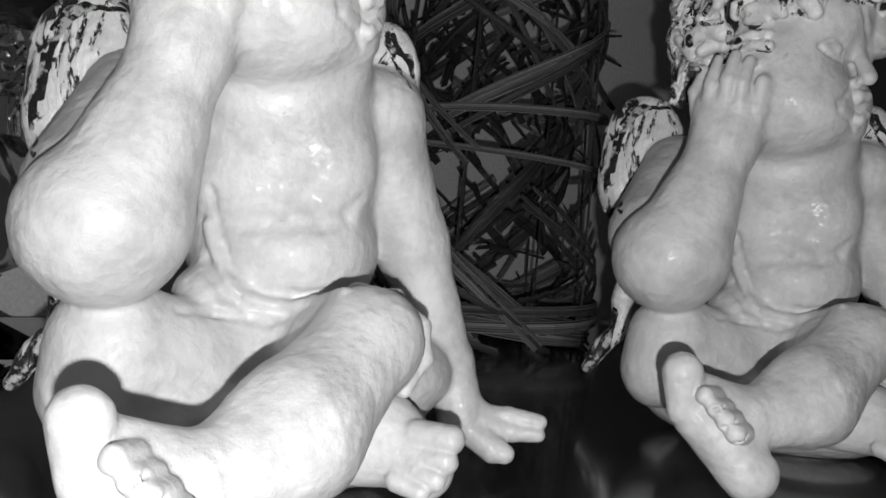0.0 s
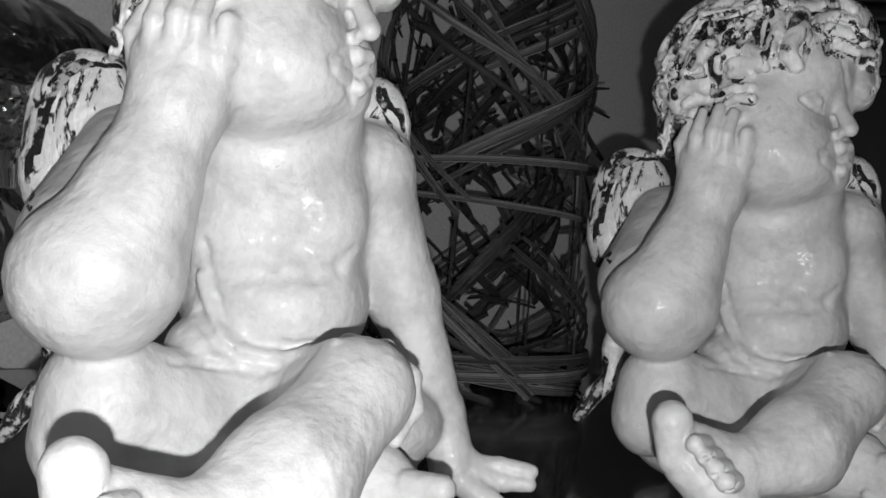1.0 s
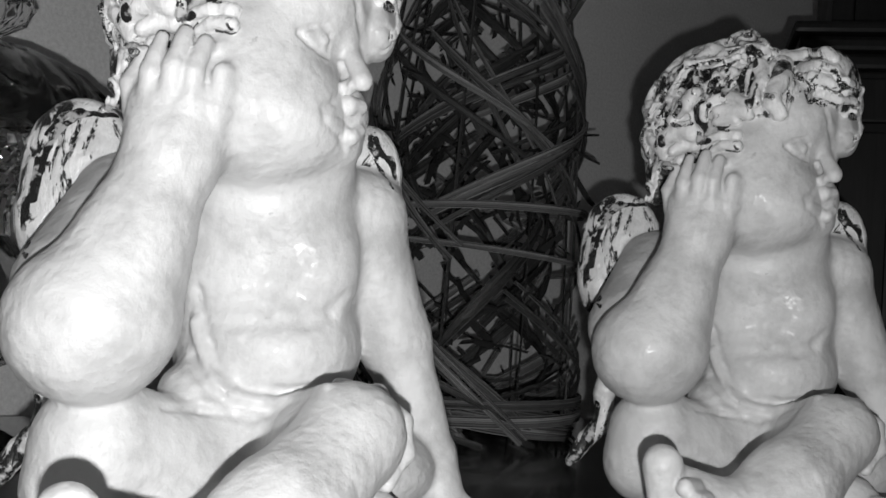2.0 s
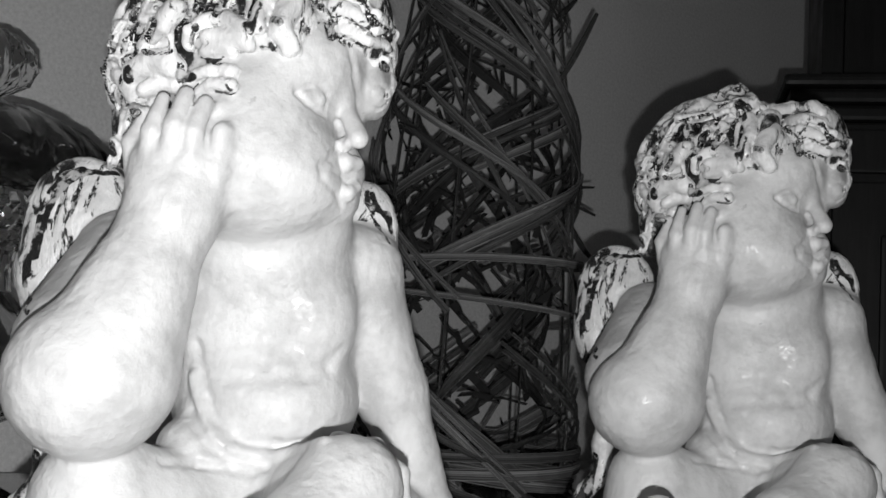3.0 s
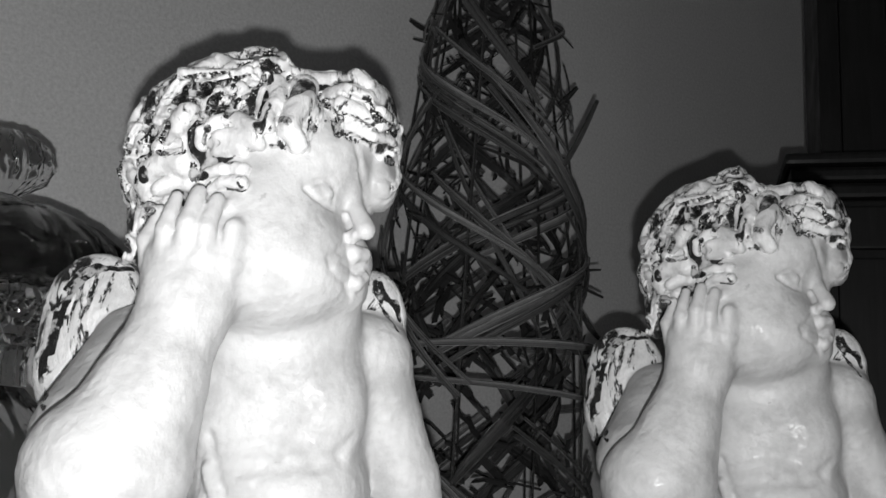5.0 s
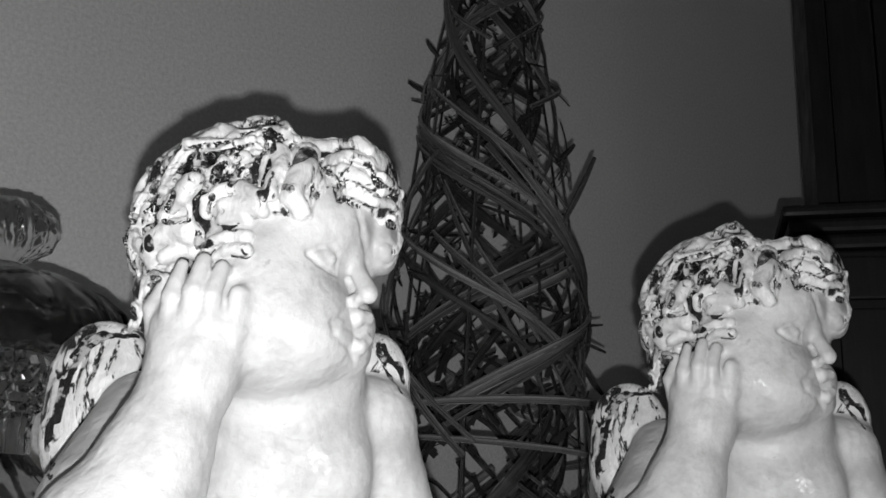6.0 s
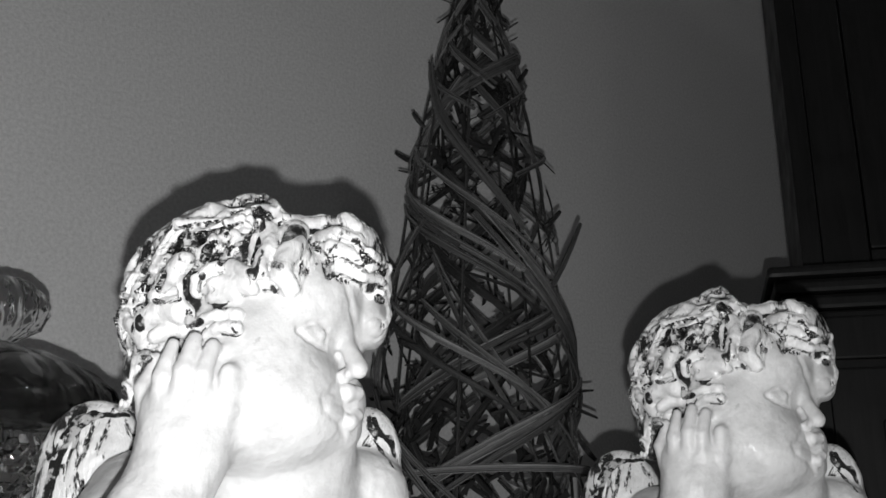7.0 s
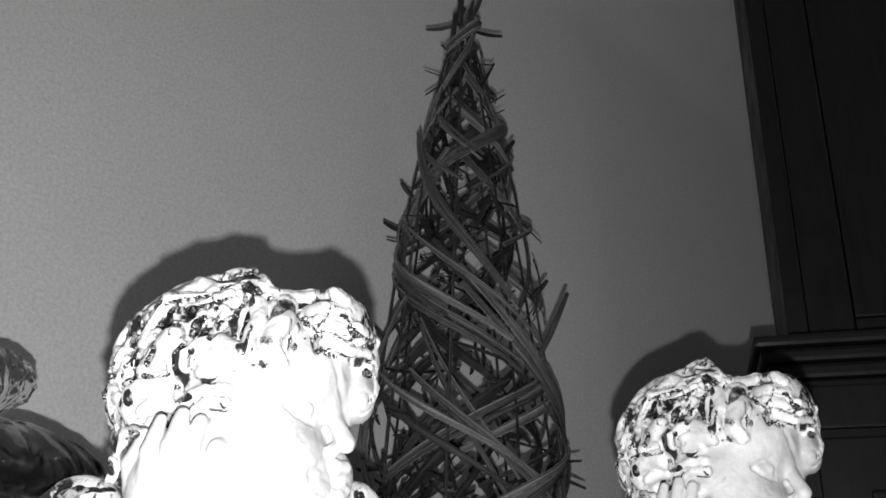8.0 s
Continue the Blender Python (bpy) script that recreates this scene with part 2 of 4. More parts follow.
class Sculpt:
    def __init__(s, lo, hi, step):
        s.lo, s.step = np.array(lo, np.float32), step
        s.n = np.ceil((np.array(hi) - lo) / step).astype(int) + 1
        s.d = np.full(s.n, 4.0, np.float32)
        s.paint = {q: np.zeros(s.n, np.float16) for q in KINDS[1:]}

    def window(s, lo, hi):
        i = np.clip(np.floor((np.array(lo) - s.lo) / s.step).astype(int), 0, s.n - 1)
        j = np.clip(np.ceil((np.array(hi) - s.lo) / s.step).astype(int) + 1, 1, s.n)
        sl = tuple(slice(a, b) for a, b in zip(i, j))
        ax = [(s.lo[q] + s.step * np.arange(i[q], j[q])).astype(np.float32) for q in range(3)]
        return sl, np.meshgrid(*ax, indexing="ij")

    def blend(s, sl, d, k, kind, cut=False):
        old = s.d[sl]
        if cut:
            h = np.clip(0.5 - 0.5 * (old + d) / k, 0, 1)
            s.d[sl] = old * (1 - h) - d * h + k * h * (1 - h)
            if kind != "skin":
                near = np.clip(0.5 - (d - 0.03) / 0.13, 0, 1).astype(np.float16)
                for q, f in s.paint.items():
                    f[sl] = f[sl] * (1 - near) + near * (q == kind)
            return
        h = np.clip(0.5 + 0.5 * (old - d) / k, 0, 1)
        soft = np.clip(0.5 + 0.5 * (old - d) / 0.15, 0, 1).astype(np.float16)
        for q, f in s.paint.items():
            f[sl] = f[sl] * (1 - soft) + soft * (q == kind)
        s.d[sl] = old * (1 - h) + d * h - k * h * (1 - h)

    def ball(s, c, r, k=0.5, roll=0, kind="skin", cut=False):
        pad = max(r) + k + 0.6
        sl, (x, y, z) = s.window(np.array(c) - pad, np.array(c) + pad)
        x, y, z = x - c[0], y - c[1], z - c[2]
        k0 = np.sqrt((x / r[0]) ** 2 + (y / r[1]) ** 2 + (z / r[2]) ** 2) + 1e-6
        k1 = np.sqrt((x / r[0] ** 2) ** 2 + (y / r[1] ** 2) ** 2 + (z / r[2] ** 2) ** 2) + 1e-6
        s.blend(sl, k0 * (k0 - 1) / k1, k, kind, cut)

    def limb(s, a, b, ra, rb, k=0.5, kind="skin", cut=False):
        a, b = np.array(a, np.float32), np.array(b, np.float32)
        pad = max(ra, rb) + k + 0.6
        sl, (x, y, z) = s.window(np.minimum(a, b) - pad, np.maximum(a, b) + pad)
        v = b - a
        knobbly = 0.0
        if kind == "gilt":
            # hand-modelled hair bends and swells
            x, z = x + 0.13 * np.sin(1.9 * z + 1.1 * y), z + 0.13 * np.sin(1.7 * x - 1.3 * y + 1.0)
            knobbly = 0.03 * np.sin(4.1 * x + 2.0 * z) * np.sin(5.3 * z - 2.7 * y)
        x, y, z = x - a[0], y - a[1], z - a[2]
        h = np.clip((x * v[0] + y * v[1] + z * v[2]) / (v @ v + 1e-9), 0, 1)
        d = np.sqrt((x - h * v[0]) ** 2 + (y - h * v[1]) ** 2 + (z - h * v[2]) ** 2) - (ra + h * (rb - ra)) + knobbly
        s.blend(sl, d, k, kind, cut)

    def strand(s, pts, r0, r1, k=0.1, kind="gilt", cut=False):
        # a modelled ridge along a bent line, tapering from r0 to r1; with cut, a tooled groove
        n = len(pts) - 1
        for i in range(n):
            s.limb(pts[i], pts[i + 1], r0 + (r1 - r0) * i / n, r0 + (r1 - r0) * (i + 1) / n, k, kind, cut)

    def lock(s, pts, r0, r1):
        # a lock of hair: a broad tapering ridge, undercut by a groove on each side, one dark
        s.strand(pts, r0, r1, 0.06, "gilt")
        for side, size, out, kind in ((1.0, 0.19, 0.45, "dark"), (-1.0, 0.16, 0.6, "gilt")):
            line = []
            for i, p in enumerate(pts):
                q, o = pts[min(i + 1, len(pts) - 1)], pts[max(i - 1, 0)]
                r = r0 + (r1 - r0) * i / (len(pts) - 1)
                across = Vector((q[2] - o[2], 0, o[0] - q[0])).normalized() * r * side
                line.append((p[0] + across.x, p[1] - r * out, p[2] + across.z))
            s.strand(line, size, size * 0.7, 0.05, kind, True)

    def brush(s, pts, r, kind):
        # a stroke of paint laid on the form
        for a, b in zip(pts, pts[1:]):
            a, b = np.array(a, np.float32), np.array(b, np.float32)
            sl, (x, y, z) = s.window(np.minimum(a, b) - r - 0.3, np.maximum(a, b) + r + 0.3)
            v = b - a
            x, y, z = x - a[0], y - a[1], z - a[2]
            h = np.clip((x * v[0] + y * v[1] + z * v[2]) / (v @ v + 1e-9), 0, 1)
            d = np.sqrt((x - h * v[0]) ** 2 + (y - h * v[1]) ** 2 + (z - h * v[2]) ** 2)
            on = np.clip(0.5 + (r - d) / 0.3, 0, 1).astype(np.float16)
            for q, f in s.paint.items():
                f[sl] = f[sl] * (1 - on) + on * (q == kind)

    def comb(s, c, r, face):
        # rows of wavy locks combed down from the crown all round the head, but for the face
        rnd = random.Random(5)
        for i in range(210):
            z = 1 - 2 * (i + 0.5) / 210
            a = i * 2.39996
            n = Vector((math.sqrt(1 - z * z) * math.cos(a), math.sqrt(1 - z * z) * math.sin(a), z))
            if n.dot(face) > 0.27 or n.z < -0.62:
                continue
            crown = Vector((-0.1, 0.25, 1.0))
            flow = ((n - crown).normalized() + crown.cross(n) * 0.5 + Vector([rnd.uniform(-0.1, 0.1) for _ in range(3)])).normalized()
            side, w, phase, th, last = n.cross(flow), n, rnd.uniform(0, 6), rnd.uniform(0.24, 0.40), None
            for q in range(10):
                w = (w + flow * 0.065 + side * 0.06 * math.sin(q * 0.9 + phase)).normalized()
                p = tuple(c[e] + w[e] * r[e] for e in range(3))
                if w.dot(face) > 0.34 or w.z < -0.6:
                    break
                if last:
                    s.limb(last, p, th * math.sin(0.5 + 0.24 * q), th * math.sin(0.74 + 0.24 * q), 0.04, "gilt")
                last = p

    def mesh(s, name):
        zz = (s.lo[2] + s.step * np.arange(s.n[2])).astype(np.float32)
        d = np.maximum(s.d, -zz[None, None, :])
        ins = d < 0
        cells = np.zeros(s.n - 1, np.int8)
        corners = [(i, j, k) for i in (0, 1) for j in (0, 1) for k in (0, 1)]
        view = lambda f, c: f[c[0]:s.n[0] - 1 + c[0], c[1]:s.n[1] - 1 + c[1], c[2]:s.n[2] - 1 + c[2]]
        for c in corners:
            cells += view(ins, c)
        at = np.argwhere((cells > 0) & (cells < 8))
        index = np.full(s.n - 1, -1, np.int32)
        index[tuple(at.T)] = np.arange(len(at))
        val = np.stack([d[at[:, 0] + c[0], at[:, 1] + c[1], at[:, 2] + c[2]] for c in corners], 1)
        acc, cnt = np.zeros((len(at), 3), np.float32), np.zeros((len(at), 1), np.float32)
        for a in range(8):
            for ax in range(3):
                if corners[a][ax] == 0:
                    b = a + (4, 2, 1)[ax]
                    cross = (val[:, a] < 0) != (val[:, b] < 0)
                    t = val[:, a] / np.where(cross, val[:, a] - val[:, b], 1)
                    p = np.tile(np.array(corners[a], np.float32), (len(at), 1))
                    p[:, ax] += t
                    acc += np.where(cross[:, None], p, 0)
                    cnt += cross[:, None]
        pos = (s.lo + (at + acc / cnt) * s.step) * 0.01
        quads = []
        for ax in range(3):
            sl0 = [slice(1, s.n[q] - 1) for q in range(3)]
            sl1 = list(sl0)
            sl0[ax] = slice(0, s.n[ax] - 1)
            sl1[ax] = slice(1, s.n[ax])
            f0, f1 = ins[tuple(sl0)], ins[tuple(sl1)]
            e = np.argwhere(f0 != f1)
            flip = f0[tuple(e.T)]
            for q in range(3):
                if q != ax:
                    e[:, q] += 1
            u, v = [q for q in range(3) if q != ax]
            def cell(du, dv):
                w = e.copy()
                w[:, u] -= du
                w[:, v] -= dv
                return index[tuple(w.T)]
            f = np.stack([cell(1, 1), cell(0, 1), cell(0, 0), cell(1, 0)], 1)
            turn = flip if ax != 1 else ~flip
            f[~turn] = f[~turn][:, ::-1]
            quads.append(f)
        quads = np.concatenate(quads)
        me = bpy.data.meshes.new(name)
        me.vertices.add(len(pos))
        me.vertices.foreach_set("co", pos.astype(np.float32).ravel())
        me.loops.add(quads.size)
        me.loops.foreach_set("vertex_index", quads.ravel().astype(np.int32))
        me.polygons.add(len(quads))
        me.polygons.foreach_set("loop_start", np.arange(0, quads.size, 4, dtype=np.int32))
        me.materials.append(PLASTER)
        me.polygons.foreach_set("use_smooth", np.ones(len(quads), bool))
        me.update(calc_edges=True)
        for q, f in s.paint.items():
            layer = me.attributes.new(q, "FLOAT", "POINT")
            layer.data.foreach_set("value", np.mean([f[at[:, 0] + c[0], at[:, 1] + c[1], at[:, 2] + c[2]].astype(np.float32) for c in corners], 0))
        # hand-modelled unevenness of the cast
        co = pos.copy()
        nor = np.empty(len(pos) * 3, np.float32)
        me.vertices.foreach_get("normal", nor)
        nor = nor.reshape(-1, 3)
        lump = np.array([0.0007 * noise.noise(p * 45) + 0.0003 * noise.noise(p * 150) + 0.0002 * noise.noise(p * 330) for p in map(Vector, pos.tolist())], np.float32)
        lump[pos[:, 2] < 0.001] = 0
        me.vertices.foreach_set("co", (co + nor * lump[:, None]).astype(np.float32).ravel())
        me.update()
        return me


def cherub_mesh():
    s = Sculpt((-17.5, -19.5, -0.3), (15.8, 13.0, 34.0), 0.096)
    # trunk, chest and belly
    s.ball((-0.1, 3.8, 14.5), (5.00, 4.60, 4.86), 0.6, 0)
    s.ball((-0.1, 2.2, 17.3), (3.91, 4.00, 2.86), 1, 0)
    s.ball((0.6, 3.2, 10.6), (4.49, 4.40, 3.34), 1.2, 0)
    s.ball((-1.3, 0.2, 8.4), (2.38, 2.20, 1.88), 0.8, 0)
    s.ball((-0.0, 4.5, 5.1), (9.11, 5.50, 3.59), 1.2, 0)
    s.ball((0.3, 4.0, 1.9), (8.22, 5.50, 2.46), 1, 0)
    s.ball((1.5, 1.0, 6.6), (5.11, 3.00, 2.30), 1.2, 0)
    s.ball((-0.94, 1.20, 14.54), (2.59, 2.00, 3.00), 0.70, 0, "skin")
    s.ball((2.69, 1.20, 14.60), (2.13, 2.00, 2.73), 0.60, 0, "skin")
    s.ball((1.26, 1.30, 10.88), (3.34, 2.50, 2.33), 1.30, 0, "skin")
    # bent right leg under the elbow
    s.limb((-4.7, -3.5, 6.1), (0.2, 1.0, 3.6), 2.80, 2.56, 0.6)
    s.ball((-5.5, -3.0, 4.6), (2.33, 3.00, 2.33), 1, 0)
    s.limb((-4.8, -3.8, 6.9), (-0.2, 0.0, 5.3), 2.39, 2.13, 0.8)
    s.limb((-1.8, -3.0, 3.3), (6.9, -2.0, 2.8), 2.10, 1.43, 0.8)
    # crossed left leg: knee, calf, foot
    s.limb((5.6, -6.2, 8.0), (3.6, -10.2, 5.2), 1.97, 2.33, 0.5)
    s.limb((3.6, -10.2, 5.2), (1.2, -13.2, 4.0), 2.33, 1.48, 0.8)
    s.limb((5.6, -6.2, 8.0), (2.9, 1.0, 5.9), 1.92, 2.56, 0.8)
    s.limb((0.9, -13.5, 4.4), (-1.1, -14.8, 5.5), 1.41, 0.95, 0.6)
    s.limb((-0.9, -14.8, 4.3), (1.6, -14.2, 1.8), 1.28, 1.38, 0.6)
    s.limb((-1.7, -15.6, 6.3), (-1.5, -15.4, 4.6), 1.01, 0.84, 0.2)
    s.limb((-0.2, -15.4, 5.4), (-0.4, -16.4, 5.5), 0.52, 0.50, 0.14)
    s.limb((0.3, -15.4, 4.9), (0.1, -16.4, 5.0), 0.53, 0.51, 0.14)
    s.limb((0.8, -15.4, 4.4), (0.6, -16.4, 4.5), 0.53, 0.51, 0.14)
    s.limb((1.3, -15.4, 3.9), (1.1, -16.4, 4.0), 0.52, 0.50, 0.14)
    # right foot behind the calf
    s.limb((6.3, -2.0, 3.8), (8.0, -3.0, 2.5), 1.55, 1.35, 0.5)
    s.limb((7.66, -3.20, 3.86), (9.11, -3.80, 3.99), 0.69, 0.61, 0.06, "skin")
    s.limb((7.61, -3.40, 3.13), (8.96, -4.00, 3.10), 0.64, 0.53, 0.06, "skin")
    s.limb((7.48, -3.60, 2.54), (8.61, -4.20, 2.39), 0.59, 0.48, 0.06, "skin")
    s.limb((7.13, -3.80, 2.15), (8.02, -4.30, 1.86), 0.54, 0.43, 0.06, "skin")
    # left arm propped on the table
    s.limb((4.5, 4.2, 17.5), (6.5, 5.7, 11.5), 1.96, 1.86, 0.6)
    s.limb((6.5, 5.7, 11.5), (9.0, 6.2, 5.6), 1.80, 1.14, 0.6)
    s.limb((9.0, 6.2, 5.6), (9.8, 6.0, 3.0), 1.14, 1.26, 0.5)
    s.limb((9.61, 6.00, 3.72), (10.84, 6.00, 2.82), 0.90, 0.90, 0.12, "skin")
    s.limb((10.77, 6.00, 2.95), (12.18, 5.90, 3.16), 0.78, 0.51, 0.12, "skin")
    s.limb((12.18, 5.90, 3.16), (13.75, 5.80, 3.03), 0.51, 0.39, 0.12, "skin")
    s.limb((11.02, 5.80, 2.67), (12.37, 5.70, 2.47), 0.78, 0.54, 0.12, "skin")
    s.limb((12.37, 5.70, 2.47), (13.70, 5.60, 2.44), 0.54, 0.39, 0.12, "skin")
    s.limb((10.38, 5.60, 2.37), (11.56, 5.20, 1.63), 0.84, 0.71, 0.12, "skin")
    s.limb((11.56, 5.20, 1.63), (12.07, 5.00, 1.47), 0.71, 0.53, 0.12, "skin")
    # right arm: shoulder, elbow, forearm, hand
    s.limb((-6.9, 3.2, 17.1), (-7.1, -1.0, 12.9), 2.45, 2.91, 0.6)
    s.ball((-5.0, -5.6, 11.5), (3.37, 3.30, 3.22), 0.5, 0)
    s.limb((-4.5, -5.6, 12.1), (-2.8, -4.7, 18.1), 2.98, 1.72, 0.5)
    s.limb((-2.80, -4.70, 18.11), (-2.69, -4.60, 19.02), 1.91, 1.96, 0.60, "skin")
    s.limb((-2.69, -4.60, 19.02), (-2.78, -4.30, 20.41), 1.96, 1.93, 0.50, "skin")
    s.limb((-2.78, -4.30, 20.41), (-2.88, -3.90, 21.35), 1.93, 1.75, 0.50, "skin")
    s.limb((-2.00, -4.90, 18.90), (-1.88, -5.00, 20.33), 1.24, 1.23, 0.40, "skin")
    s.limb((-1.88, -5.00, 20.33), (-1.78, -4.80, 21.17), 1.23, 1.05, 0.40, "skin")
    # fingers
    s.limb((-4.38, -4.90, 20.18), (-4.58, -5.00, 21.24), 0.48, 0.43, 0.12, "skin")
    s.limb((-4.58, -5.00, 21.24), (-4.24, -4.70, 22.60), 0.43, 0.26, 0.12, "skin")
    s.limb((-3.50, -5.60, 20.22), (-3.56, -5.90, 21.58), 0.51, 0.44, 0.12, "skin")
    s.limb((-3.56, -5.90, 21.58), (-3.33, -5.50, 23.09), 0.44, 0.30, 0.12, "skin")
    s.limb((-2.66, -5.90, 20.34), (-2.57, -6.20, 21.76), 0.51, 0.46, 0.12, "skin")
    s.limb((-2.57, -6.20, 21.76), (-2.36, -5.70, 23.29), 0.46, 0.35, 0.12, "skin")
    s.limb((-1.89, -5.90, 20.27), (-1.77, -6.10, 21.65), 0.49, 0.44, 0.12, "skin")
    s.limb((-1.77, -6.10, 21.65), (-1.58, -5.60, 22.98), 0.44, 0.35, 0.12, "skin")
    s.limb((-1.31, -5.00, 19.24), (-0.87, -5.60, 20.28), 0.62, 0.47, 0.12, "skin")
    s.limb((-0.87, -5.60, 20.28), (-0.81, -5.70, 21.85), 0.47, 0.37, 0.12, "skin")
    # head: skull and face
    s.ball((-1.4, 0.3, 26.0), (5.0, 4.6, 4.75), 0.6, 0, 'dark')
    s.ball((-4.1, 1.0, 26.0), (3.5, 4.1, 4.25), 0.8, 0, 'dark')
    s.limb((-6.4, 0.5, 23.6), (-6.4, 0.2, 21.6), 1.05, 0.65, 0.5, 'dark')
    s.ball((0.71, -2.00, 21.60), (2.98, 3.20, 3.18), 1.20, 0, "skin")
    s.ball((1.18, -1.50, 20.35), (2.70, 3.00, 1.96), 1.00, 0, "skin")
    s.ball((-0.63, -1.60, 21.20), (2.57, 3.20, 3.21), 1.20, 0, "skin")
    s.ball((-0.23, -1.90, 23.92), (2.55, 2.90, 2.42), 1.40, 0, "skin")
    s.ball((1.36, -0.60, 25.87), (3.28, 3.60, 2.76), 1.20, 0, "skin")
    s.ball((3.77, -0.60, 28.52), (1.84, 2.80, 2.10), 0.50, 0, "gilt")
    s.ball((4.86, 0.40, 27.52), (0.97, 2.00, 1.61), 0.40, 0, "gilt")
    s.ball((4.82, 0.00, 25.50), (0.85, 1.50, 1.28), 0.35, 0, "skin")
    s.ball((3.58, -0.60, 21.36), (1.21, 1.60, 1.63), 0.40, 0, "skin")
    s.ball((3.36, -0.30, 24.44), (1.22, 1.70, 1.98), 0.40, 0, "skin")
    s.ball((3.28, -0.70, 19.94), (1.10, 1.60, 0.94), 0.50, 0, "skin")
    s.ball((3.72, -0.60, 20.19), (0.89, 1.50, 0.95), 0.30, 0, "skin")
    s.ball((1.2, 1.0, 19.6), (2.59, 3.00, 1.36), 0.7, 0)
    s.limb((1.3, 1.6, 18.7), (1.1, 2.5, 16.3), 2.89, 3.33, 1.0)
    s.limb((-1.6, 4.0, 17.1), (4.3, 4.5, 17.5), 2.30, 2.18, 1.0)
    s.ball((0.01, -2.90, 26.60), (1.60, 1.90, 1.25), 0.60, 0, "skin")
    s.ball((-4.04, -1.60, 25.82), (1.41, 2.20, 1.28), 0.60, 0, "gilt")
    # nose, mouth, eyes
    s.limb((3.40, -2.00, 25.32), (3.80, -1.90, 24.05), 0.51, 0.43, 0.40, "skin")
    s.limb((3.80, -1.90, 24.05), (4.54, -2.50, 22.70), 0.41, 0.48, 0.15, "skin")
    s.ball((3.96, -2.30, 22.45), (0.38, 0.50, 0.33), 0.08, 0, "skin")
    s.ball((4.45, -3.00, 22.12), (0.15, 0.30, 0.12), 0.10, 0, "skin", True)
    s.limb((3.46, -2.00, 21.39), (4.02, -2.20, 21.62), 0.33, 0.41, 0.12, "skin")
    s.limb((4.02, -2.20, 21.62), (4.43, -1.70, 21.70), 0.41, 0.36, 0.12, "skin")
    s.limb((3.82, -2.00, 20.59), (4.18, -2.00, 20.30), 0.23, 0.38, 0.12, "skin")
    s.limb((4.18, -2.00, 20.30), (4.49, -1.50, 20.67), 0.38, 0.31, 0.12, "skin")
    s.strand(((3.38, -3.83, 20.95), (3.67, -3.30, 20.97), (3.91, -2.42, 20.95), (4.15, -2.11, 20.74), (4.33, -2.41, 20.44)), 0.08, 0.06, 0.12, "skin", True)
    s.strand(((3.12, -4.10, 21.00), (3.27, -3.89, 20.58), (3.56, -3.42, 20.31), (3.79, -2.63, 20.12), (3.98, -2.21, 19.79), (4.01, -1.78, 19.50)), 0.08, 0.06, 0.20, "skin", True)
    s.strand(((3.47, -2.00, 23.43), (3.80, -2.64, 22.70), (3.74, -2.65, 22.15), (3.54, -3.41, 21.52), (3.20, -3.97, 21.03)), 0.10, 0.07, 0.30, "skin", True)
    s.strand(((1.91, -4.25, 24.10), (2.37, -3.93, 24.47), (2.87, -3.63, 24.64), (3.10, -3.28, 24.37), (3.11, -3.09, 23.65)), 0.14, 0.10, 0.12, "skin", True)
    s.strand(((1.89, -4.13, 24.08), (2.36, -3.97, 23.77), (2.74, -3.51, 23.54), (3.07, -3.07, 23.47)), 0.14, 0.10, 0.12, "skin", True)
    s.strand(((2.45, -3.56, 24.15), (2.75, -3.28, 24.11)), 0.20, 0.33, 0.04, "skin")
    s.strand(((4.80, -1.59, 25.35), (5.21, -1.39, 25.54), (5.51, -0.95, 25.41), (5.57, -0.32, 24.99), (5.15, -0.72, 24.50), (4.82, -1.12, 24.54)), 0.08, 0.06, 0.10, "skin", True)
    s.strand(((3.95, -2.78, 26.45), (4.14, -2.36, 25.53), (4.35, -1.55, 24.58), (4.51, -0.88, 23.93)), 0.11, 0.07, 0.30, "skin", True)
    # chest lines
    s.strand(((-1.41, -0.89, 11.90), (-0.46, -1.31, 11.74), (0.51, -1.38, 11.88)), 0.15, 0.10, 0.50, "skin", True)
    s.strand(((1.81, -1.26, 11.99), (2.96, -0.86, 12.14), (3.95, -0.15, 12.61), (4.42, 0.14, 13.33)), 0.15, 0.11, 0.50, "skin", True)
    # folds at the waist
    s.strand(((-2.18, -0.46, 13.11), (-1.84, -0.64, 11.91), (-1.35, -1.07, 10.74), (-0.67, -1.61, 9.68), (0.07, -1.65, 8.95), (1.90, -0.99, 8.96), (3.74, -0.23, 9.36)), 0.15, 0.10, 0.40, "skin", True)
    s.strand(((-2.12, -0.22, 11.63), (-1.54, -0.77, 10.34), (-0.90, -1.32, 9.33), (0.20, -1.41, 8.63), (1.47, -1.09, 8.42), (3.01, -1.93, 8.85), (4.60, -6.64, 9.76)), 0.30, 0.25, 0.30, "skin")
    s.strand(((-2.15, -0.67, 10.28), (-1.53, -1.57, 9.53), (-0.90, -1.99, 8.85), (0.17, -1.85, 8.31), (1.57, -1.60, 8.16), (3.38, -4.81, 8.88)), 0.13, 0.09, 0.40, "skin", True)
    s.strand(((-2.23, -3.81, 8.29), (-1.16, -2.21, 8.03), (0.20, -1.83, 7.87), (1.13, -1.67, 7.79)), 0.12, 0.09, 0.30, "skin", True)
    s.strand(((1.01, -0.86, 13.63), (1.03, -1.10, 12.65), (1.22, -1.34, 11.99)), 0.15, 0.10, 0.50, "skin", True)
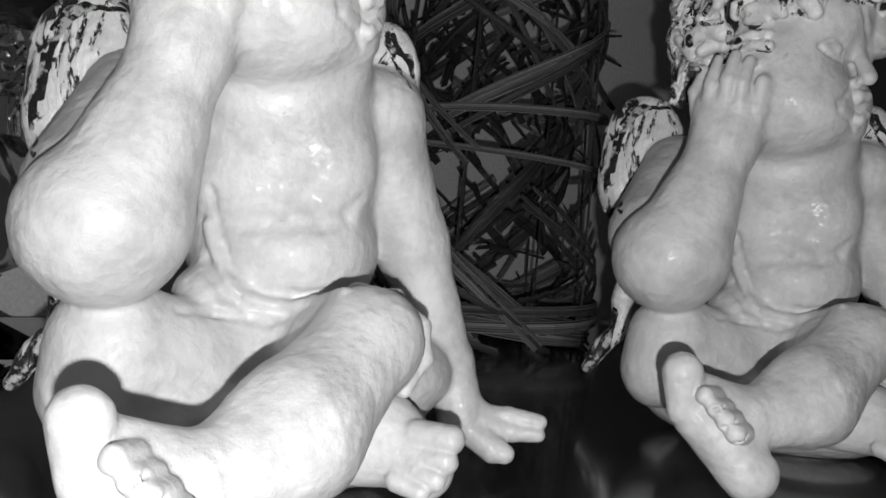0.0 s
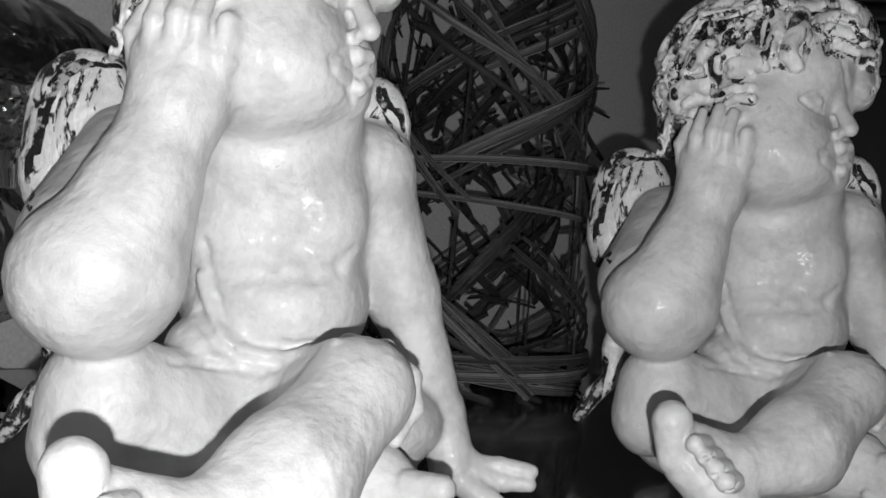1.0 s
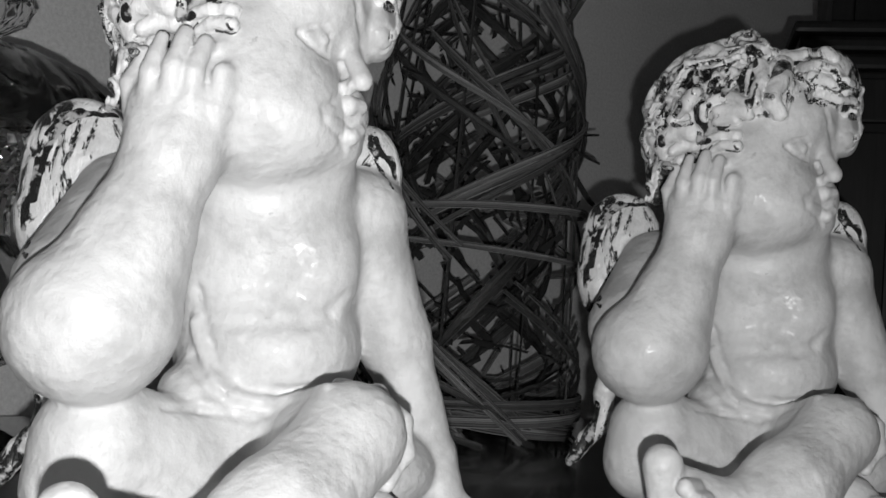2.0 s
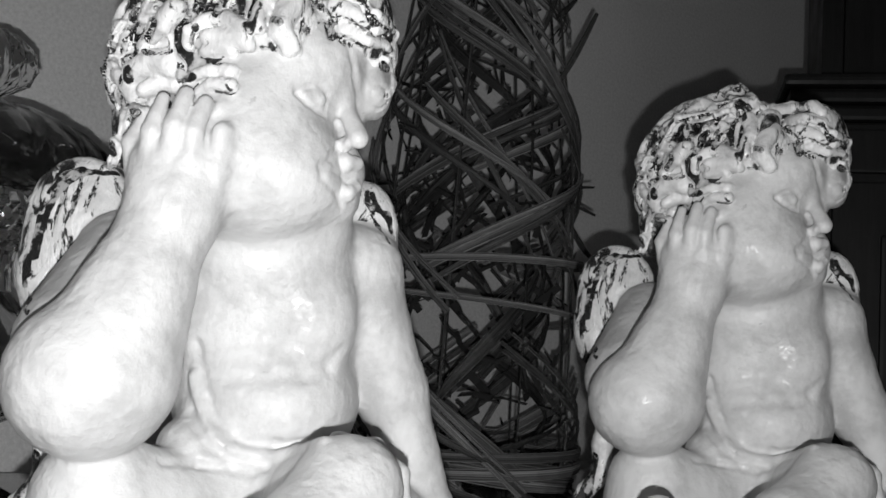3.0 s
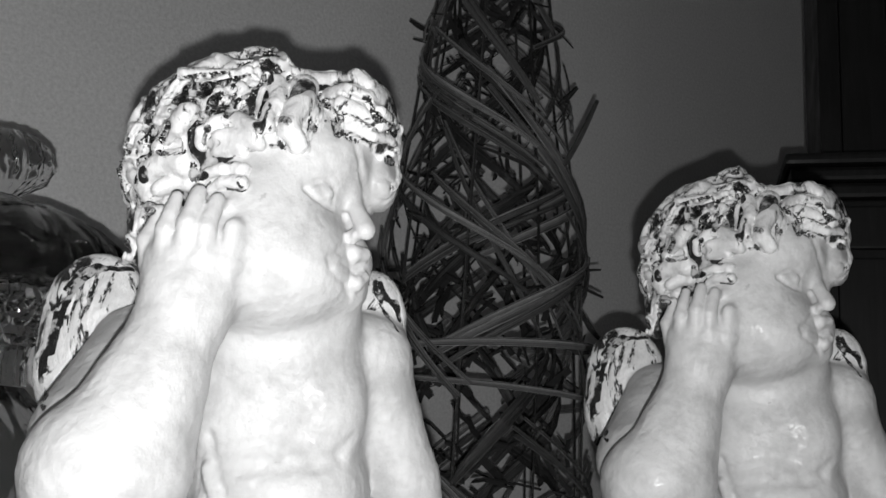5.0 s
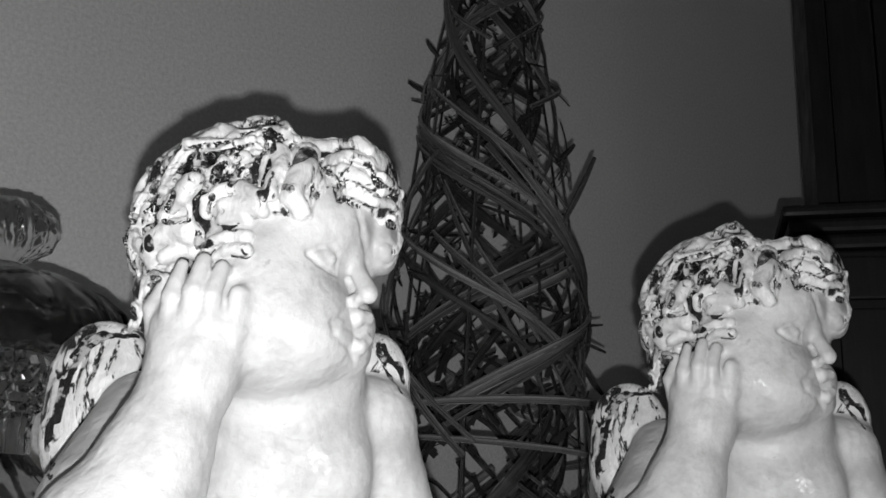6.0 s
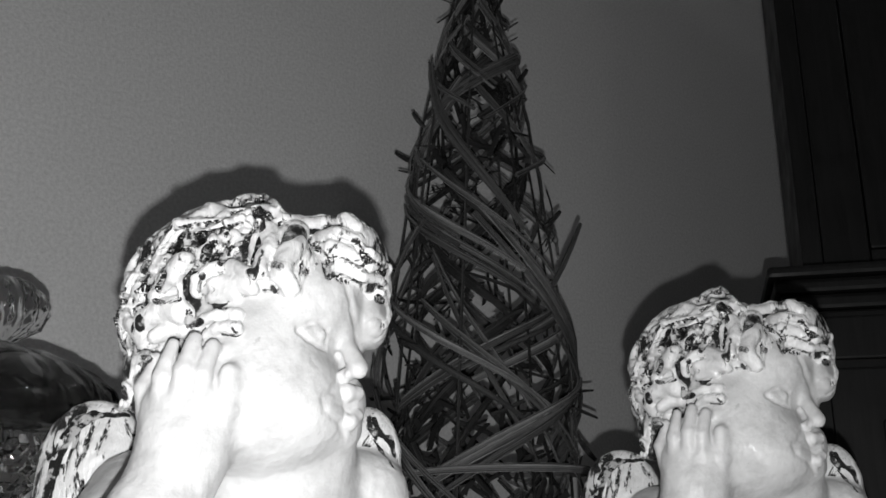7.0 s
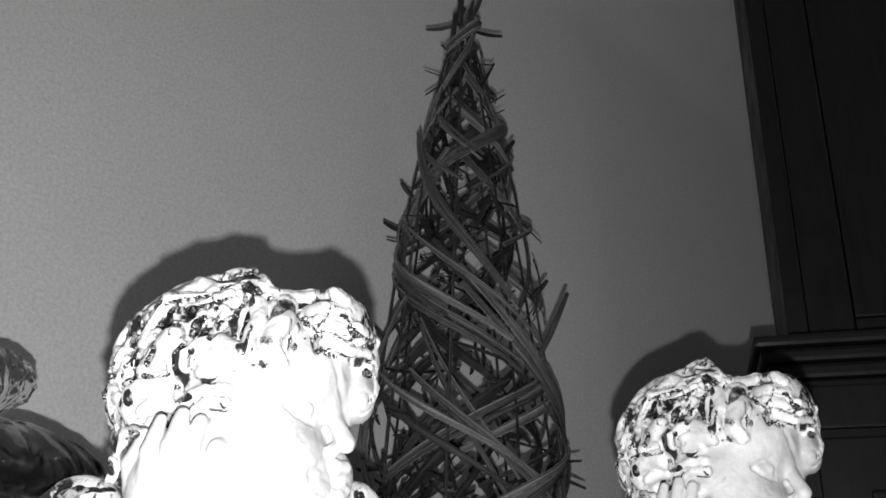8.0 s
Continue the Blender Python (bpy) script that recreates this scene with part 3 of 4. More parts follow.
    s.strand(((0.02, -16.99, 4.85), (0.54, -16.38, 5.23)), 0.13, 0.09, 0.08, "skin", True)
    s.strand(((0.60, -16.78, 4.22), (1.17, -16.36, 4.63)), 0.13, 0.09, 0.08, "skin", True)
    s.strand(((1.20, -16.65, 3.65), (1.66, -16.15, 4.03)), 0.13, 0.09, 0.08, "skin", True)
    s.limb((4.7, -3.0, 9.6), (6.4, -3.8, 9.5), 0.35, 0.34, 0.35)
    s.limb((6.4, -3.8, 9.5), (7.5, -4.3, 8.5), 0.34, 0.34, 0.35)
    s.limb((7.5, -4.3, 8.5), (7.7, -4.7, 7.3), 0.34, 0.33, 0.35)
    s.limb((7.7, -4.7, 7.3), (7.1, -5.8, 6.2), 0.33, 0.32, 0.35)
    # wings
    s.ball((-9.92, 4.90, 19.00), (2.89, 1.50, 3.30), 0.50, 0, "gilt")
    s.ball((-11.24, 5.00, 16.49), (1.68, 1.40, 3.10), 0.50, 0, "gilt")
    s.limb((-10.0, 5.2, 11.0), (-10.4, 5.2, 6.0), 1.0, 0.7, 0.4, 'gilt')
    s.limb((-10.4, 5.2, 6.0), (-12.5, 4.6, 2.9), 0.75, 0.35, 0.3, 'gilt')
    s.limb((-6.0, 6.0, 17.5), (-9.5, 5.2, 18.5), 1.5, 1.3, 0.5, 'gilt')
    s.ball((4.35, 5.20, 19.43), (1.90, 1.30, 2.73), 0.50, 0, "gilt")
    s.ball((5.36, 5.80, 16.44), (1.20, 1.20, 3.30), 0.50, 0, "gilt")
    # wing rims and feathers
    s.brush(((-10.8, 4.6, 7.0), (-11.2, 4.5, 4.6), (-12.4, 4.3, 2.7)), 0.42, "dark")
    s.brush(((-8.18, 4.53, 21.57), (-8.75, 4.08, 21.51), (-9.56, 3.95, 21.37), (-10.50, 3.58, 20.66), (-11.05, 3.52, 19.51)), 0.18, "dark")
    s.brush(((-11.60, 3.64, 18.92), (-11.77, 3.58, 17.47), (-11.80, 3.65, 16.05), (-9.04, -2.52, 14.46)), 0.16, "dark")
    s.brush(((-11.05, 3.52, 19.51), (-11.34, 3.52, 18.34), (-11.49, 3.61, 16.92)), 0.18, "dark")
    s.brush(((-12.06, 3.77, 16.90), (-12.00, 3.75, 15.48), (-8.83, -3.07, 13.96)), 0.16, "dark")
    s.brush(((-9.86, 3.93, 21.55), (-10.64, 3.81, 21.19), (-11.25, 3.60, 20.23)), 0.18, "dark")
    s.strand(((-10.38, 3.44, 20.12), (-10.79, 3.47, 18.66), (-10.92, 3.45, 16.94)), 0.09, 0.06, 0.10, "dark", True)
    s.strand(((-9.66, 3.62, 20.78), (-10.07, 3.33, 18.97), (-10.51, 3.44, 17.53)), 0.09, 0.06, 0.10, "dark", True)
    s.strand(((-8.87, 3.74, 21.00), (-9.41, 3.38, 19.31)), 0.09, 0.06, 0.10, "dark", True)
    s.brush(((4.85, 4.34, 21.41), (5.14, 4.23, 20.67), (5.81, 4.35, 20.14)), 0.17, "dark")
    s.brush(((5.79, 4.42, 20.45), (5.99, 4.43, 19.58)), 0.20, "dark")
    s.brush(((4.62, 4.03, 20.90), (5.34, 3.89, 19.76), (5.95, 3.29, 18.86)), 0.14, "dark")
    # hair: locks and curls
    s.comb((-1.9, 0.4, 26.3), (5.55, 4.95, 5.1), Vector((0.72, -0.50, -0.48)).normalized())
    s.ball((-3.79, 0.60, 30.41), (1.67, 2.20, 1.13), 0.30, 0, "gilt")
    s.ball((2.44, 0.40, 29.74), (2.04, 2.20, 1.23), 0.50, 0, "gilt")
    s.ball((-1.60, 1.50, 32.33), (0.77, 0.90, 0.44), 0.20, 0, "gilt")
    s.lock(((-5.91, -2.62, 28.42), (-6.13, -2.79, 27.50), (-6.45, -2.78, 26.71), (-6.55, -3.07, 25.79)), 0.30, 0.19)
    s.lock(((-5.00, -3.45, 28.15), (-5.60, -2.48, 27.48), (-5.45, -3.75, 26.25), (-5.88, -2.92, 25.58)), 0.28, 0.17)
    s.lock(((-4.79, -2.55, 28.47), (-5.16, -2.61, 27.45), (-4.97, -3.66, 26.43), (-5.01, -3.93, 25.53)), 0.27, 0.16)
    s.lock(((-3.33, -4.61, 27.66), (-3.85, -4.23, 27.23), (-4.12, -4.34, 26.51), (-4.70, -3.67, 25.89)), 0.49, 0.30)
    s.lock(((-2.86, -4.31, 27.92), (-2.94, -4.73, 27.09), (-3.53, -3.95, 26.65), (-3.56, -4.38, 25.44)), 0.32, 0.21)
    s.lock(((-6.31, -3.08, 26.98), (-6.50, -3.03, 26.16), (-7.09, -1.66, 25.71), (-6.84, -1.83, 24.69)), 0.25, 0.17)
    s.lock(((-4.04, -3.64, 29.18), (-4.53, -3.60, 28.67), (-4.90, -3.76, 28.05), (-5.64, -2.65, 27.56)), 0.36, 0.22)
    s.lock(((-3.98, -3.89, 29.20), (-3.22, -3.65, 29.48), (-2.26, -3.25, 29.78), (-1.06, -3.80, 29.55)), 0.30, 0.22)
    s.lock(((-4.46, -1.41, 29.62), (-2.85, -3.89, 28.96), (-1.77, -4.09, 29.19), (-0.98, -2.98, 29.86)), 0.30, 0.25)
    s.lock(((-0.60, -2.35, 29.77), (-1.36, -3.46, 29.16), (-2.16, -3.84, 28.60), (-2.38, -4.48, 27.65)), 0.32, 0.21)
    s.lock(((-0.08, -3.12, 28.98), (-0.88, -3.65, 28.54), (-1.53, -3.79, 28.14), (-1.84, -4.05, 27.54)), 0.35, 0.21)
    s.lock(((-0.49, -3.63, 28.65), (-0.60, -3.92, 27.99), (-0.44, -4.44, 27.27)), 0.29, 0.24)
    s.lock(((0.45, -2.98, 29.57), (0.13, -3.18, 28.83), (0.04, -3.88, 27.82), (0.17, -4.77, 26.77)), 0.44, 0.36)
    s.lock(((0.06, -2.90, 30.22), (0.65, -3.06, 29.89), (1.21, -1.79, 30.16)), 0.39, 0.34)
    s.lock(((1.12, -1.53, 29.84), (1.00, -3.61, 28.00), (0.97, -4.49, 26.75), (1.27, -4.45, 25.97)), 0.57, 0.41)
    s.lock(((1.69, -2.02, 29.30), (1.72, -3.54, 27.77), (1.78, -4.18, 26.61), (1.78, -4.35, 25.94)), 0.46, 0.31)
    s.lock(((2.01, -2.34, 29.19), (2.17, -3.07, 28.09), (2.20, -3.93, 26.84)), 0.24, 0.13)
    s.lock(((2.14, -1.80, 29.59), (2.73, -2.98, 28.42), (3.05, -3.07, 27.69), (3.17, -3.33, 26.89)), 0.32, 0.16)
    s.lock(((1.61, -2.13, 29.92), (2.47, -1.52, 30.35), (3.58, -2.64, 29.91), (4.30, -2.92, 29.48)), 0.49, 0.35)
    s.lock(((2.46, -2.06, 29.30), (3.56, -3.31, 28.89), (4.35, -3.18, 28.82), (4.71, -2.94, 28.21)), 0.46, 0.32)
    s.lock(((3.18, -3.11, 28.24), (4.01, -3.31, 27.98), (4.65, -2.78, 27.70), (5.25, -1.94, 27.99)), 0.49, 0.38)
    s.lock(((4.79, -3.32, 28.22), (5.39, -2.13, 28.22), (5.67, -0.53, 28.03), (5.59, -0.88, 27.10)), 0.39, 0.25)
    s.lock(((3.61, -2.89, 27.35), (4.39, -2.48, 27.09), (5.14, -1.72, 27.29), (5.51, -1.02, 27.14)), 0.41, 0.30)
    s.lock(((5.27, -1.16, 26.72), (5.67, 0.74, 26.70), (5.53, -0.71, 25.14)), 0.27, 0.19)
    s.lock(((-2.05, -0.95, 31.46), (-1.71, 0.60, 32.41), (-1.04, 0.96, 32.51), (0.31, -3.21, 30.45)), 0.25, 0.19)
    s.lock(((-1.88, -2.76, 30.45), (-0.89, -2.38, 30.74), (0.11, -3.18, 30.22)), 0.25, 0.22)
    s.lock(((-6.41, -3.06, 25.47), (-6.98, -2.10, 25.03), (-7.02, -1.42, 24.37), (-6.82, -0.68, 23.72)), 0.26, 0.17)
    s.lock(((-6.25, -1.70, 23.91), (-5.55, -2.50, 23.33), (-4.39, -4.94, 22.66)), 0.26, 0.15)
    s.lock(((-5.48, -3.06, 24.14), (-6.03, -2.09, 23.69), (-6.63, -0.60, 23.04), (-6.69, -0.46, 22.24)), 0.29, 0.20)
    s.lock(((-7.01, -0.31, 22.26), (-6.71, -0.42, 22.02), (-6.76, -0.45, 21.35), (-8.70, 4.47, 21.80)), 0.28, 0.19)
    # round curls at the temple and the heavy locks over the brow
    s.strand(((-3.69, -3.98, 24.97), (-4.59, -3.72, 24.96), (-5.47, -3.30, 24.78), (-5.89, -2.80, 24.30), (-5.30, -3.00, 23.78)), 0.65, 0.35, 0.05, "gilt")
    s.strand(((-3.58, -3.59, 24.33), (-4.23, -3.59, 24.10), (-4.74, -3.67, 23.79)), 0.48, 0.35, 0.08, "gilt")
    s.strand(((-0.24, -5.19, 26.51), (-1.20, -4.61, 26.84), (-2.13, -4.45, 26.86), (-2.79, -4.27, 26.57), (-2.82, -4.34, 25.90)), 0.42, 0.27, 0.05, "gilt")
    s.strand(((-0.35, -4.95, 26.01), (-1.25, -4.64, 26.02), (-1.99, -4.48, 26.16)), 0.47, 0.34, 0.08, "gilt")
    s.strand(((-2.03, -4.40, 25.54), (-1.07, -4.65, 25.41)), 0.36, 0.26, 0.20, "gilt")
    s.strand(((-0.83, -4.97, 24.57), (-1.67, -4.80, 24.54), (-2.46, -4.46, 24.50), (-2.81, -4.10, 24.17)), 0.34, 0.21, 0.05, "gilt")
    s.strand(((-0.64, -5.15, 23.93), (-1.53, -4.83, 23.86), (-2.11, -4.45, 23.81)), 0.36, 0.26, 0.10, "gilt")
    s.strand(((1.36, -2.95, 29.23), (1.22, -4.40, 27.74), (1.22, -4.91, 26.62), (1.53, -4.87, 25.82)), 0.69, 0.46, 0.08, "gilt")
    s.strand(((0.27, -3.62, 29.04), (0.19, -4.49, 27.81), (0.29, -5.14, 26.71)), 0.49, 0.36, 0.06, "gilt")
    s.strand(((-3.34, -4.91, 27.21), (-3.81, -4.74, 26.60), (-4.44, -4.06, 25.94)), 0.54, 0.32, 0.06, "gilt")
    s.strand(((-5.99, -3.30, 24.22), (-5.99, -3.25, 25.05), (-5.70, -2.67, 25.66), (-4.44, -4.41, 25.35), (-3.51, -4.66, 25.41)), 0.18, 0.13, 0.05, "dark", True)
    s.strand(((-3.33, -4.07, 25.70), (-3.37, -4.08, 26.62), (-2.74, -4.70, 27.08), (-2.15, -4.07, 27.53), (-0.71, -4.42, 27.34)), 0.18, 0.13, 0.05, "dark", True)
    s.strand(((-3.13, -4.13, 24.31), (-2.99, -4.49, 24.85), (-2.25, -4.37, 25.11), (-1.29, -5.09, 24.89)), 0.18, 0.13, 0.05, "dark", True)
    s.strand(((-2.39, -4.63, 27.55), (-2.28, -4.66, 28.08), (-1.67, -4.27, 28.52), (-1.10, -3.39, 28.97), (-0.17, -4.11, 29.01)), 0.19, 0.13, 0.05, "dark", True)
    s.strand(((-1.71, -4.96, 27.08), (-1.51, -4.28, 27.91), (-0.97, -3.80, 28.38)), 0.19, 0.13, 0.05, "dark", True)
    s.strand(((-4.69, -2.67, 28.29), (-3.58, -5.10, 27.56), (-2.94, -4.96, 27.68)), 0.18, 0.13, 0.05, "dark", True)
    s.strand(((-5.46, -3.55, 25.36), (-5.36, -3.58, 26.44), (-5.86, -3.12, 27.40)), 0.19, 0.14, 0.05, "dark", True)
    s.strand(((-4.74, -4.26, 25.87), (-4.22, -5.05, 26.41), (-4.55, -4.06, 27.46)), 0.19, 0.13, 0.05, "dark", True)
    s.strand(((4.26, -3.56, 28.62), (4.49, -3.50, 28.15), (4.76, -3.22, 27.70)), 0.19, 0.13, 0.05, "dark", True)
    s.strand(((-0.73, -2.97, 30.17), (-0.29, -3.03, 29.87), (-0.70, -2.87, 29.57)), 0.19, 0.14, 0.05, "dark", True)
    s.strand(((2.05, -4.52, 27.99), (1.97, -4.20, 27.01), (2.04, -5.00, 25.96)), 0.18, 0.12, 0.05, "dark", True)
    s.brush(((1.11, -4.52, 28.38), (1.49, -3.80, 29.07), (1.88, -3.70, 28.97)), 0.43, "dark")
    s.brush(((0.68, -5.15, 26.93), (1.13, -5.49, 26.70)), 0.20, "dark")
    s.brush(((1.75, -4.74, 27.10), (1.87, -5.23, 26.28)), 0.13, "dark")
    s.brush(((-2.56, -4.68, 26.45), (-2.59, -4.64, 25.87)), 0.21, "dark")
    s.brush(((2.93, -3.21, 27.23), (3.19, -3.47, 26.96)), 0.21, "dark")
    s.brush(((-3.02, -4.10, 24.42), (-2.45, -4.80, 24.25)), 0.23, "dark")
    s.brush(((-5.53, -3.76, 24.62), (-5.52, -3.64, 24.26)), 0.27, "dark")
    s.brush(((5.28, -2.10, 27.66), (5.54, -1.13, 27.83)), 0.17, "dark")
    s.brush(((-0.57, -2.78, 30.47), (-0.13, -4.11, 29.12)), 0.21, "dark")
    return s.mesh("seated_statue")


statue = new("seated_statue", cherub_mesh())
tagged(statue, "white painted plaster winged figure seated, worn silver hair, hand at cheek", "statue", "winged statues on the table")
statue.location = (-0.08, 0.43, 0)
second = copy_thing(statue, pose(0.2059, 0.6057, 0, 0, 0, -25.5))
second.scale = (1.013, 1.013, 1.013)
second["label"] = "white plaster winged figure seated, rotated twin standing farther back"


# ---- wicker cone tree ----
PROFILE = ((0.0, 0.128), (0.19, 0.123), (0.345, 0.116), (0.48, 0.097), (0.625, 0.079), (0.785, 0.046), (0.90, 0.019), (0.965, 0.008))


def cone_radius(z):
    for (z0, r0), (z1, r1) in zip(PROFILE, PROFILE[1:]):
        if z <= z1:
            return r0 + (r1 - r0) * (z - z0) / (z1 - z0)
    return PROFILE[-1][1]


def ribbon(points, outs, width, thick):
    # a flat fibre strip: slightly cupped cross-section swept along the points
    bm = bmesh.new()
    rows = []
    for i, (p, o) in enumerate(zip(points, outs)):
        t = (points[min(i + 1, len(points) - 1)] - points[max(i - 1, 0)]).normalized()
        side = t.cross(o).normalized()
        f = i / (len(points) - 1)
        w = width * (0.55 + 0.45 * math.sin(math.pi * min(max(f, 0.08), 0.92)))
        rows.append([bm.verts.new(p + side * (w * a / 2) + o * b) for a, b in ((-1, 0), (-0.35, thick), (0.35, thick * 0.8), (1, 0), (0, -thick * 0.6))])
    uv = bm.loops.layers.uv.new("along")
    across = (0.0, 0.33, 0.67, 1.0, 0.5, 0.0)
    for i, (a, b) in enumerate(zip(rows, rows[1:])):
        for k in range(5):
            f = bm.faces.new((a[k], a[(k + 1) % 5], b[(k + 1) % 5], b[k]))
            for loop, u, v in zip(f.loops, (across[k], across[k + 1], across[k + 1], across[k]), (i, i, i + 1, i + 1)):
                loop[uv].uv = (u, v / len(rows))
    bm.faces.new(rows[0])
    bm.faces.new(rows[-1][::-1])
    return bm


def wrap(z0, z1, a0, a1, width, thick, lift, wob, rnd, n=9):
    pts, outs = [], []
    for i in range(n):
        f = i / (n - 1)
        z = z0 + (z1 - z0) * f
        a = a0 + (a1 - a0) * f
        r = cone_radius(z) + lift + wob * math.sin(f * 5 + a0)
        o = Vector((math.cos(a), math.sin(a), 0.12))
        pts.append(Vector((r * math.cos(a), r * math.sin(a), max(z, 0.004))))
        outs.append(o.normalized())
    return ribbon(pts, outs, width, thick)


def wicker_tree(at):
    rnd = random.Random(11)
    tree = empty("wicker_tree", at, "tall dark cone woven of dry palm strips and twigs", "decoration")
    # bundles of ribbed strips, crossing in both slants and mostly falling one way
    for i in range(64):
        z0 = 0.93 * (i + rnd.random()) / 64
        falls = rnd.random() < 0.64
        reach = rnd.uniform(0.12, 0.26)
        z1 = min(max(z0 - reach if falls else z0 + reach * 0.8, 0.012), 0.94)
        a0 = i * 2.39996 + rnd.uniform(-0.4, 0.4)
        r = max(cone_radius((z0 + z1) / 2), 0.02)
        span = min(rnd.uniform(0.14, 0.27) / r, 3.6)
        lift, wide = rnd.uniform(-0.010, 0.006), rnd.uniform(0.006, 0.0125)
        for k in range(rnd.choice((1, 2, 2, 3))):
            shift = (k - 0.8) * wide * rnd.uniform(0.75, 1.25)
            part("palm_strip", wrap(z0 + shift, z1 + shift * rnd.uniform(0.4, 1.8), a0 + rnd.uniform(-0.08, 0.08), a0 + span * rnd.uniform(0.85, 1.05),
                                    wide * rnd.uniform(0.7, 1.1), 0.0022, lift + rnd.uniform(-0.002, 0.002), 0.004, rnd, 11), STRIP, tree)
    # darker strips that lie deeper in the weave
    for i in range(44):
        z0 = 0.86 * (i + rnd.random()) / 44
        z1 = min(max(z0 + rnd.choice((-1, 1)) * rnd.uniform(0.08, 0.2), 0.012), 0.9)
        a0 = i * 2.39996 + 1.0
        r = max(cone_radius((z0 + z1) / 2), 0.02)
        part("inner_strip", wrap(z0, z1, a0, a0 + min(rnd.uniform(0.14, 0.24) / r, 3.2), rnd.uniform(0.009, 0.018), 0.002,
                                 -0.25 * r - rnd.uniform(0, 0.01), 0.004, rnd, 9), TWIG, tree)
    # binding bands round the lower part
    for z, w in ((0.205, 0.007), (0.228, 0.009), (0.02, 0.012), (0.038, 0.01)):
        part("binding_strip", wrap(z, z + rnd.uniform(-0.035, 0.03), 3.3, 3.3 + 4.3, w, 0.0018, 0.006, 0.002, rnd, 20), STRIP, tree)
    # upright wires of the frame
    for i in range(9):
        a = 2 * math.pi * i / 9 + 0.3
        part("frame_rod", wrap(0.005, 0.95, a, a + 0.12, 0.004, 0.002, -0.006, 0.002, rnd, 14), TWIG, tree)
    # loose twigs that stick out
    for z, a, ln, up in ((0.43, -0.65, 0.075, 1.25), (0.29, -0.1, 0.05, -2.0), (0.47, 3.3, 0.03, 0.8), (0.52, -0.4, 0.025, 0.6),
                         (0.62, 3.0, 0.03, 0.3), (0.66, 3.3, 0.02, 0.9), (0.72, -0.2, 0.02, 1.0), (0.925, 3.2, 0.05, -0.55),
                         (0.918, 0.1, 0.05, -0.45), (0.92, -0.6, 0.05, 1.4), (0.93, 1.0, 0.045, 1.8), (0.92, -1.8, 0.04, 1.6)):
        r = cone_radius(z) - 0.008
        d = Vector((math.cos(a), math.sin(a), up)).normalized()
        p0 = Vector((r * math.cos(a), r * math.sin(a), z))
        pts = [p0 + d * ln * f + Vector((0, 0, ln * 0.25 * f * f)) for f in (0, 0.25, 0.5, 0.75, 1)]
        part("loose_twig", ribbon(pts, [Vector((0, -1, 0.1)).normalized()] * 5, 0.007, 0.0022), TWIG, tree)
    for i in range(45):
        z, a, ln = rnd.uniform(0.05, 0.88), rnd.uniform(0, 2 * math.pi), rnd.uniform(0.015, 0.04)
        r = cone_radius(z) - 0.006
        d = Vector((math.cos(a) * 0.6 - math.sin(a) * rnd.uniform(-0.7, 0.7), math.sin(a) * 0.6 + math.cos(a) * rnd.uniform(-0.7, 0.7), rnd.uniform(-0.9, 1.1))).normalized()
        p0 = Vector((r * math.cos(a), r * math.sin(a), z))
        part("loose_twig", ribbon([p0 + d * ln * f for f in (0, 0.5, 1)], [Vector((0.1, -1, 0.1)).normalized()] * 3, rnd.uniform(0.002, 0.005), 0.001), TWIG, tree)
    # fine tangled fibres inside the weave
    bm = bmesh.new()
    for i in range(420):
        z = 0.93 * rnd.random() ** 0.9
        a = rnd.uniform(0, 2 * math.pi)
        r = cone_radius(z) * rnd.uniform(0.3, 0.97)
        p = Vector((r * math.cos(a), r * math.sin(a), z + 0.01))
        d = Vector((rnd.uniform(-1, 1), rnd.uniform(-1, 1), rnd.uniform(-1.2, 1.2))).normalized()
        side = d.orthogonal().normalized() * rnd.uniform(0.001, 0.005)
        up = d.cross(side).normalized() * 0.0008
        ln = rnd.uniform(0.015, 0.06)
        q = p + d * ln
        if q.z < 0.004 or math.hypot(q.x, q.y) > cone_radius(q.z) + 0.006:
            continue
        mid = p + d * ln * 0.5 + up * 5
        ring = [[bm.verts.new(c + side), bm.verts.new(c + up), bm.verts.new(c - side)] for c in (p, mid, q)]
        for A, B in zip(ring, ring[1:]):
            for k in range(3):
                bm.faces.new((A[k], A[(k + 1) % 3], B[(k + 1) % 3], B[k]))
